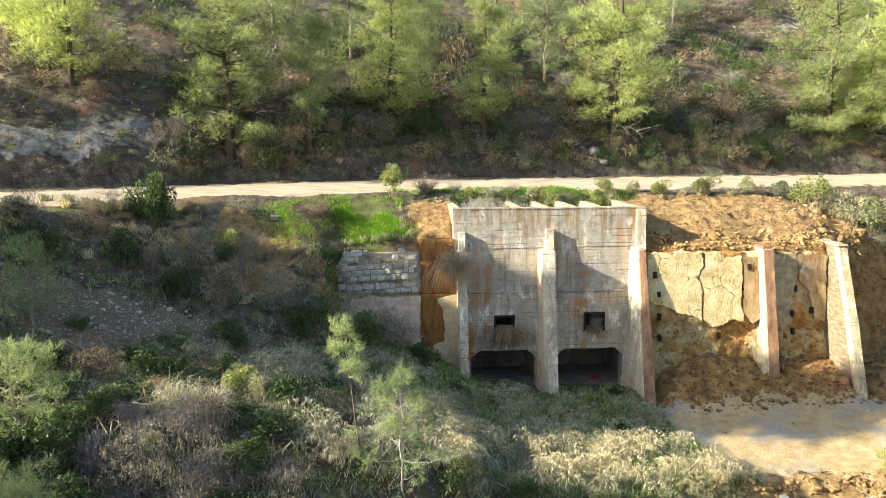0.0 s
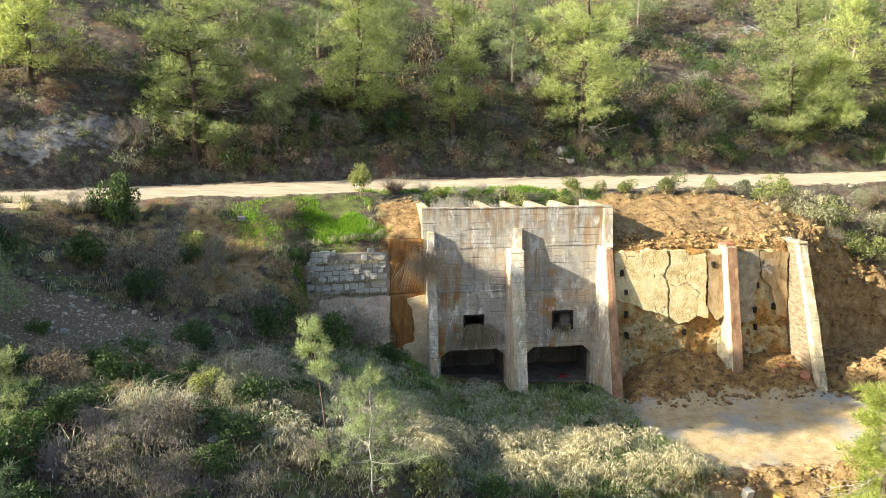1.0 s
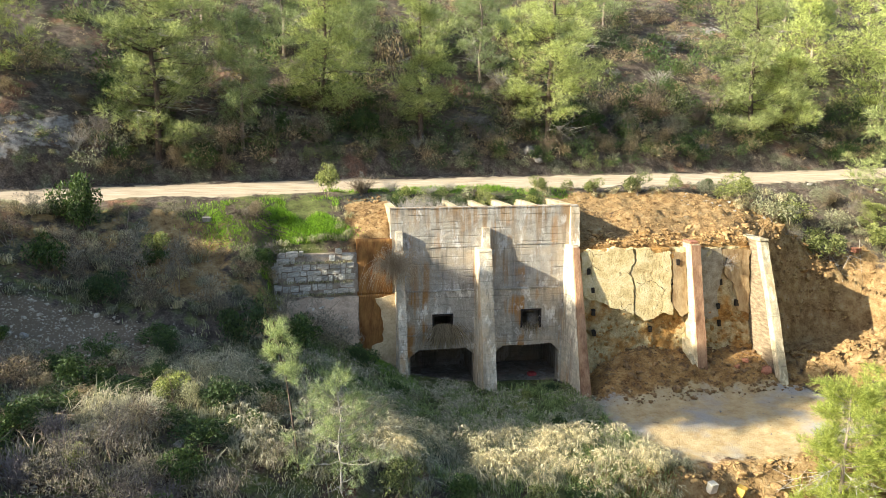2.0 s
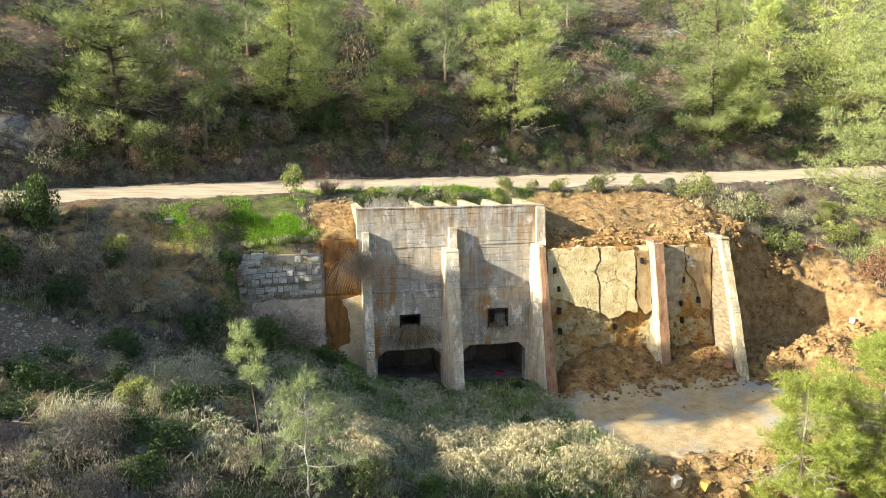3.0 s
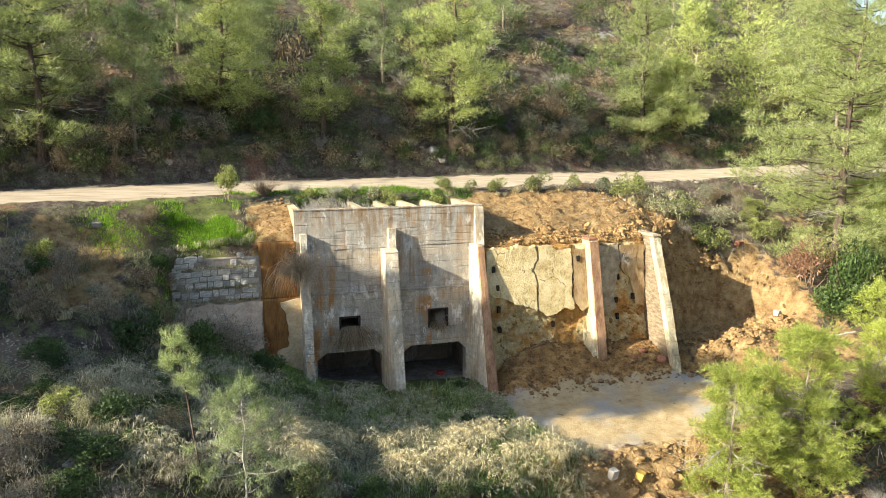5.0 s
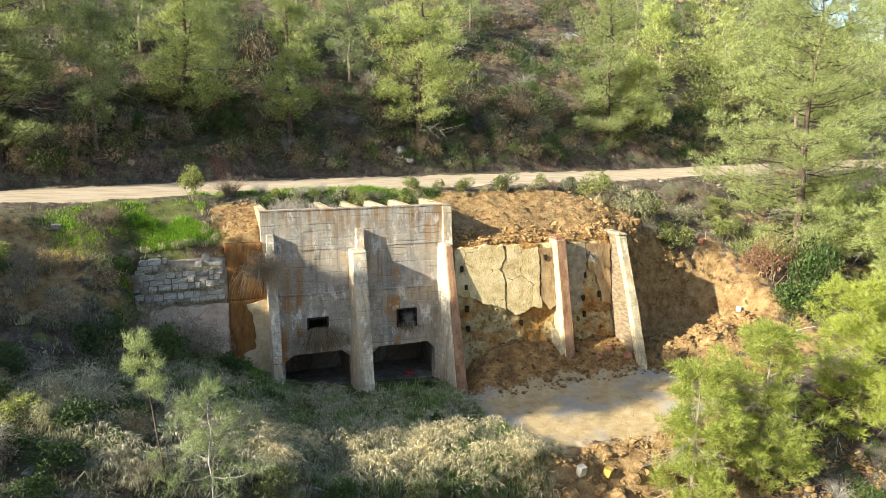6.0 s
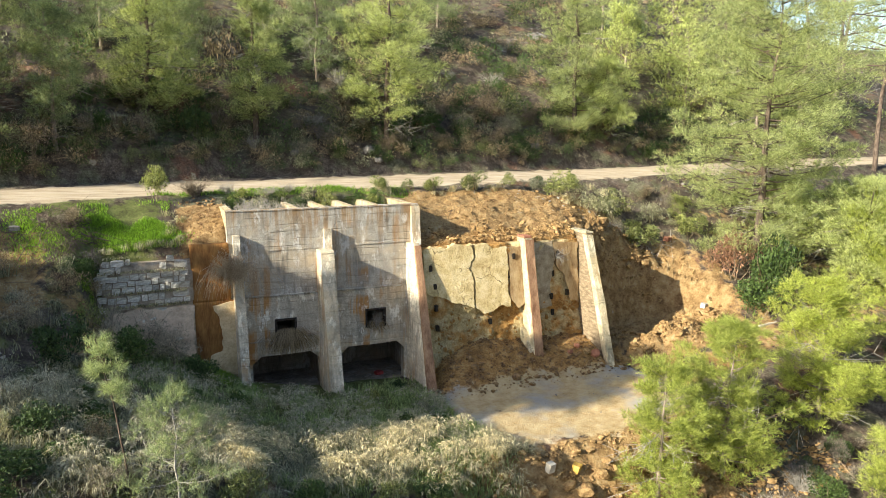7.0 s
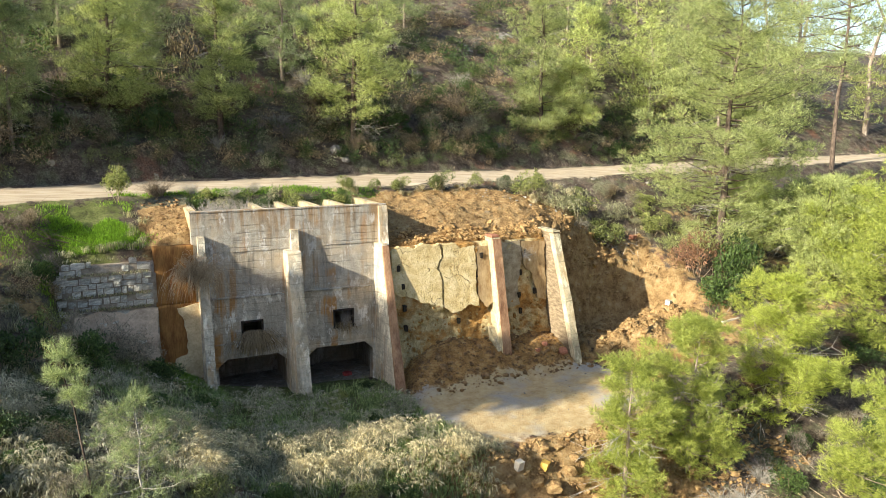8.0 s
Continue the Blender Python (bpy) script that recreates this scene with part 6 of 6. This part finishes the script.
scatter_stones("pebbles", "small dark stones strewn over the gravel floor", g, g.uniform(7.6, 19.0, 420), g.uniform(-8.6, -3.0, 420), g.gamma(1.1, 0.013, 420) + 0.012, DARK_ROCK)
scatter_stones("scattered_stones", "loose pale stones on slope and verge", g, np.concatenate([g.uniform(-14, 6, 350), g.uniform(14, 30, 350)]), np.concatenate([g.uniform(-14, -8, 350), g.uniform(2, 7, 350)]), g.gamma(1.6, 0.03, 700) + 0.03, ROCK)


def boulder(x, y, s, mat, label, seed, sink=0.2):
    ob = new("boulder", stone_mesh(seed, mat))
    ob.matrix_world = pose(x, y, height_at(x, y) + s * (0.35 - sink), 0, 0, 50 * seed) @ Matrix.Diagonal((s, s, s, 1))
    return tagged(ob, label, "stone", "loose boulders")


for i, (x, y, s) in enumerate(((-9.6, -5.4, 0.32), (-9.2, -5.2, 0.26), (-12.4, -5.7, 0.34), (-12.0, -5.5, 0.26), (-11.5, -5.9, 0.22), (-6.4, -11.6, 0.3), (-6.2, -12.3, 0.35))):
    boulder(x, y, s, ROCK, "pale grey boulder on the scree", i)
for i, (x, y, s) in enumerate(((9.0, 10.6, 0.8), (9.4, 10.3, 0.5), (4.6, 10.2, 0.45), (20.5, 12.0, 0.9))):
    boulder(x, y, s, DARK_ROCK, "grey boulder in the bank above the road", 20 + i)
for i, (x, y, s) in enumerate(((15.6, -2.5, 0.5), (15.3, -2.3, 0.45), (15.0, -1.9, 0.3), (14.5, -2.1, 0.25), (6.9, -1.7, 0.3))):
    boulder(x, y, s, BRICK_RED if i != 1 else CLOD, "reddish fallen block beside the pier", 30 + i)
for i, (x, y, s) in enumerate(((8.6, -9.5, 0.6), (10.3, -9.6, 0.7), (9.7, -10.4, 0.8), (11.2, -9.4, 0.55), (8.0, -10.2, 0.5), (12.0, -10.0, 0.6), (10.9, -10.6, 0.5))):
    boulder(x, y, s, CLOD, "big ochre clod tumbled down the brink", 40 + i)


# ---- things round the ruin ----
def hanging_tuft(label, x, y, z, count, length, wide, mat, seed):
    """Dry grass that spills out of a hatch and hangs down."""
    rng = np.random.default_rng(seed)
    n = count
    at = np.stack([x + rng.normal(size=n) * wide * 0.28, y + rng.uniform(-0.05, 0.15, n), z + rng.uniform(-0.05, 0.25, n)], -1)
    ln = length * (0.25 + 0.85 * rng.random(n) ** 1.5)[:, None]
    side = np.stack([rng.normal(size=n) * 0.75, rng.uniform(-0.3, 0.1, n), rng.uniform(-0.2, 0.35, n)], -1)
    a = at + ln * (side * 0.5 + np.array([0, -0.28, 0.02]))
    b = at + ln * (side * 0.8 + np.array([0, -0.34, -0.55]))
    c = at + ln * (side * 0.9 + np.array([0, -0.3, -1.0]))
    w = np.array([0.007, 0, 0])
    v = np.stack([at - w, at + w, a - w, a + w, b - w, b + w, c], 1).reshape(-1, 3)
    k = np.arange(n)[:, None] * 7
    f = np.concatenate([k + np.array(t) for t in ((0, 1, 3), (0, 3, 2), (2, 3, 5), (2, 5, 4), (4, 5, 6))], 0)
    return tagged(new("hanging_grass", tri_mesh("hanging_grass", v, f, mat)), label, "grass")


hanging_tuft("dry brown grass hanging out of the hatch", 2.12, -0.02, 2.05, 1300, 0.8, 0.55, STRAW_BROWN, 1)
hanging_tuft("dry grey grass hanging out of the hatch", 5.95, -0.02, 2.0, 200, 0.4, 0.7, STRAW_BROWN, 2)
bush = tagged(new("dry_bush", twig_bush_parts(955, 90, 1.0, 0.6).mesh("dry_bush", DEADWOOD)), "pale leafless bush growing in the iron-framed hatch", "shrub")
bush.matrix_world = pose(5.92, -0.05, 1.98, 14, 0, 40) @ Matrix.Diagonal((0.5, 0.45, 0.75, 1))
hanging_tuft("tangled dry tan bush drooping over the corner of the concrete", 0.0, -0.72, 5.0, 240, 1.15, 1.2, TWIG_TAN, 3)
bush = tagged(new("dry_bush", twig_bush_parts(956, 200, 0.9, 1.1, 1.5, 1.3).mesh("dry_bush", TWIG_TAN)), "crown of dry tan twigs on the corner of the concrete", "shrub")
bush.matrix_world = pose(0.0, -0.7, 4.75, 30, 0, 0) @ Matrix.Diagonal((0.95, 0.85, 1.15, 1))


bush = tagged(new("dry_bush", twig_bush_parts(957, 60, 1.0, 0.9, 0.6).mesh("dry_bush", DEADWOOD)), "spray of pale dead twigs rooted in the rubble wall", "shrub")
bush.matrix_world = pose(14.7, -0.42, 4.55, 70, 0, 25) @ Matrix.Diagonal((0.75, 0.5, 0.5, 1))


def brush_pile(label, x, y, wide, count, seed, mat):
    rng = np.random.default_rng(seed)
    wood = Wood(4)
    for k in range(count):
        a = rng.uniform(0, 6.28)
        c = np.array([x, y]) + rng.normal(size=2) * wide * 0.25
        d = np.array([math.cos(a), math.sin(a)]) * rng.uniform(0.3, 0.75) * wide * 0.6
        pts = []
        for s in (-1, -0.3, 0.4, 1):
            q = c + d * s + rng.normal(size=2) * 0.08
            pts.append((q[0], q[1], height_at(q[0], q[1]) + 0.04 + 0.22 * rng.random()))
        wood.limb(pts, rng.uniform(0.008, 0.02), 0.004)
    return tagged(new("brush_pile", wood.mesh("brush_pile", mat)), label, "branches", kind="stuff")


brush_pile("heap of grey dead branches on the green bank", -5.8, 0.6, 2.8, 80, 3, BARK)
brush_pile("brown cut twigs heaped in the gully", -9.9, -11.0, 2.0, 50, 4, TWIG_TAN)
brush_pile("pale dead sticks lying on the bank above the cut", 22.5, 2.6, 2.2, 18, 5, DEADWOOD)
brush_pile("dry sticks on the shaded gully floor", 19.5, -14.3, 3.0, 40, 6, TWIG_TAN)


def rough_slab(name, label, category, x, y, size, mat, turn=0.0, tilt=0.0, lift=0.0):
    bm = bmesh.new()
    sx, sy, sz = size
    block(bm, -sx / 2, sx / 2, -sy / 2, sy / 2, 0, sz, max(0.08, min(size) / 2), 0.025, 0.25)
    ob = part(name, bm, mat)
    ob.matrix_world = pose(x, y, height_at(x, y) - 0.04 + lift, tilt, 0, turn)
    return tagged(ob, label, category)


rough_slab("stone_block", "pale squared stone block below the cut bank", "block", 22.4, -1.9, (0.28, 0.24, 0.24), PALE_BLOCK, 25, 6)
rough_slab("stone_block", "pale squared block among ochre clods", "block", 9.1, -9.3, (0.26, 0.22, 0.34), PALE_BLOCK, 15, 12, 0.08)
rough_slab("stone_block", "yellow ochre block on the brink", "block", 10.2, -9.2, (0.3, 0.26, 0.28), YELLOW, 40, 14, 0.05)
rough_slab("stone_block", "pale grey block on the grassy bank", "block", -7.4, 1.0, (0.34, 0.26, 0.16), DARK_ROCK, 10, 5)
rough_slab("stone_block", "white stone at the cleared edge", "block", 23.2, -3.6, (0.4, 0.3, 0.25), PALE_BLOCK, 60, 5)
rough_slab("timber_pole", "short pale timber pole on bare earth", "timber", 25.0, -3.6, (1.5, 0.12, 0.1), PALE_BLOCK, 8)
rough_slab("stone_block", "red brick lump above the cut bank", "brick", 23.6, 2.4, (0.4, 0.3, 0.22), BRICK_RED, 20, 5)
rough_slab("debris_heap", "crumpled red rubbish in the dark chamber", "rubbish", 6.3, 0.9, (0.34, 0.26, 0.14), RED_RAG, 20, 0).location.z = -0.52


# tufts rooted on the ledges of the stone wall
rng = np.random.default_rng(15)
at = np.concatenate([np.stack([rng.uniform(-4.6, -1.7, n), rng.uniform(-0.26, -0.14, n) - drop, np.full(n, zz) + rng.uniform(-0.03, 0.05, n)], -1) for n, zz, drop in ((420, 3.79, 0.05), (300, 4.31, 0.04), (260, 5.1, 0.02), (160, 5.66, 0.0))])
v, f = blades(rng, at, 0.14, 0.008, lean=1.2, droop=0.8)
tagged(new("ledge_grass", tri_mesh("ledge_grass", v, f, GRASS_DULL)), "small dull tufts rooted on the ledges of the stone wall", "grass", kind="stuff")
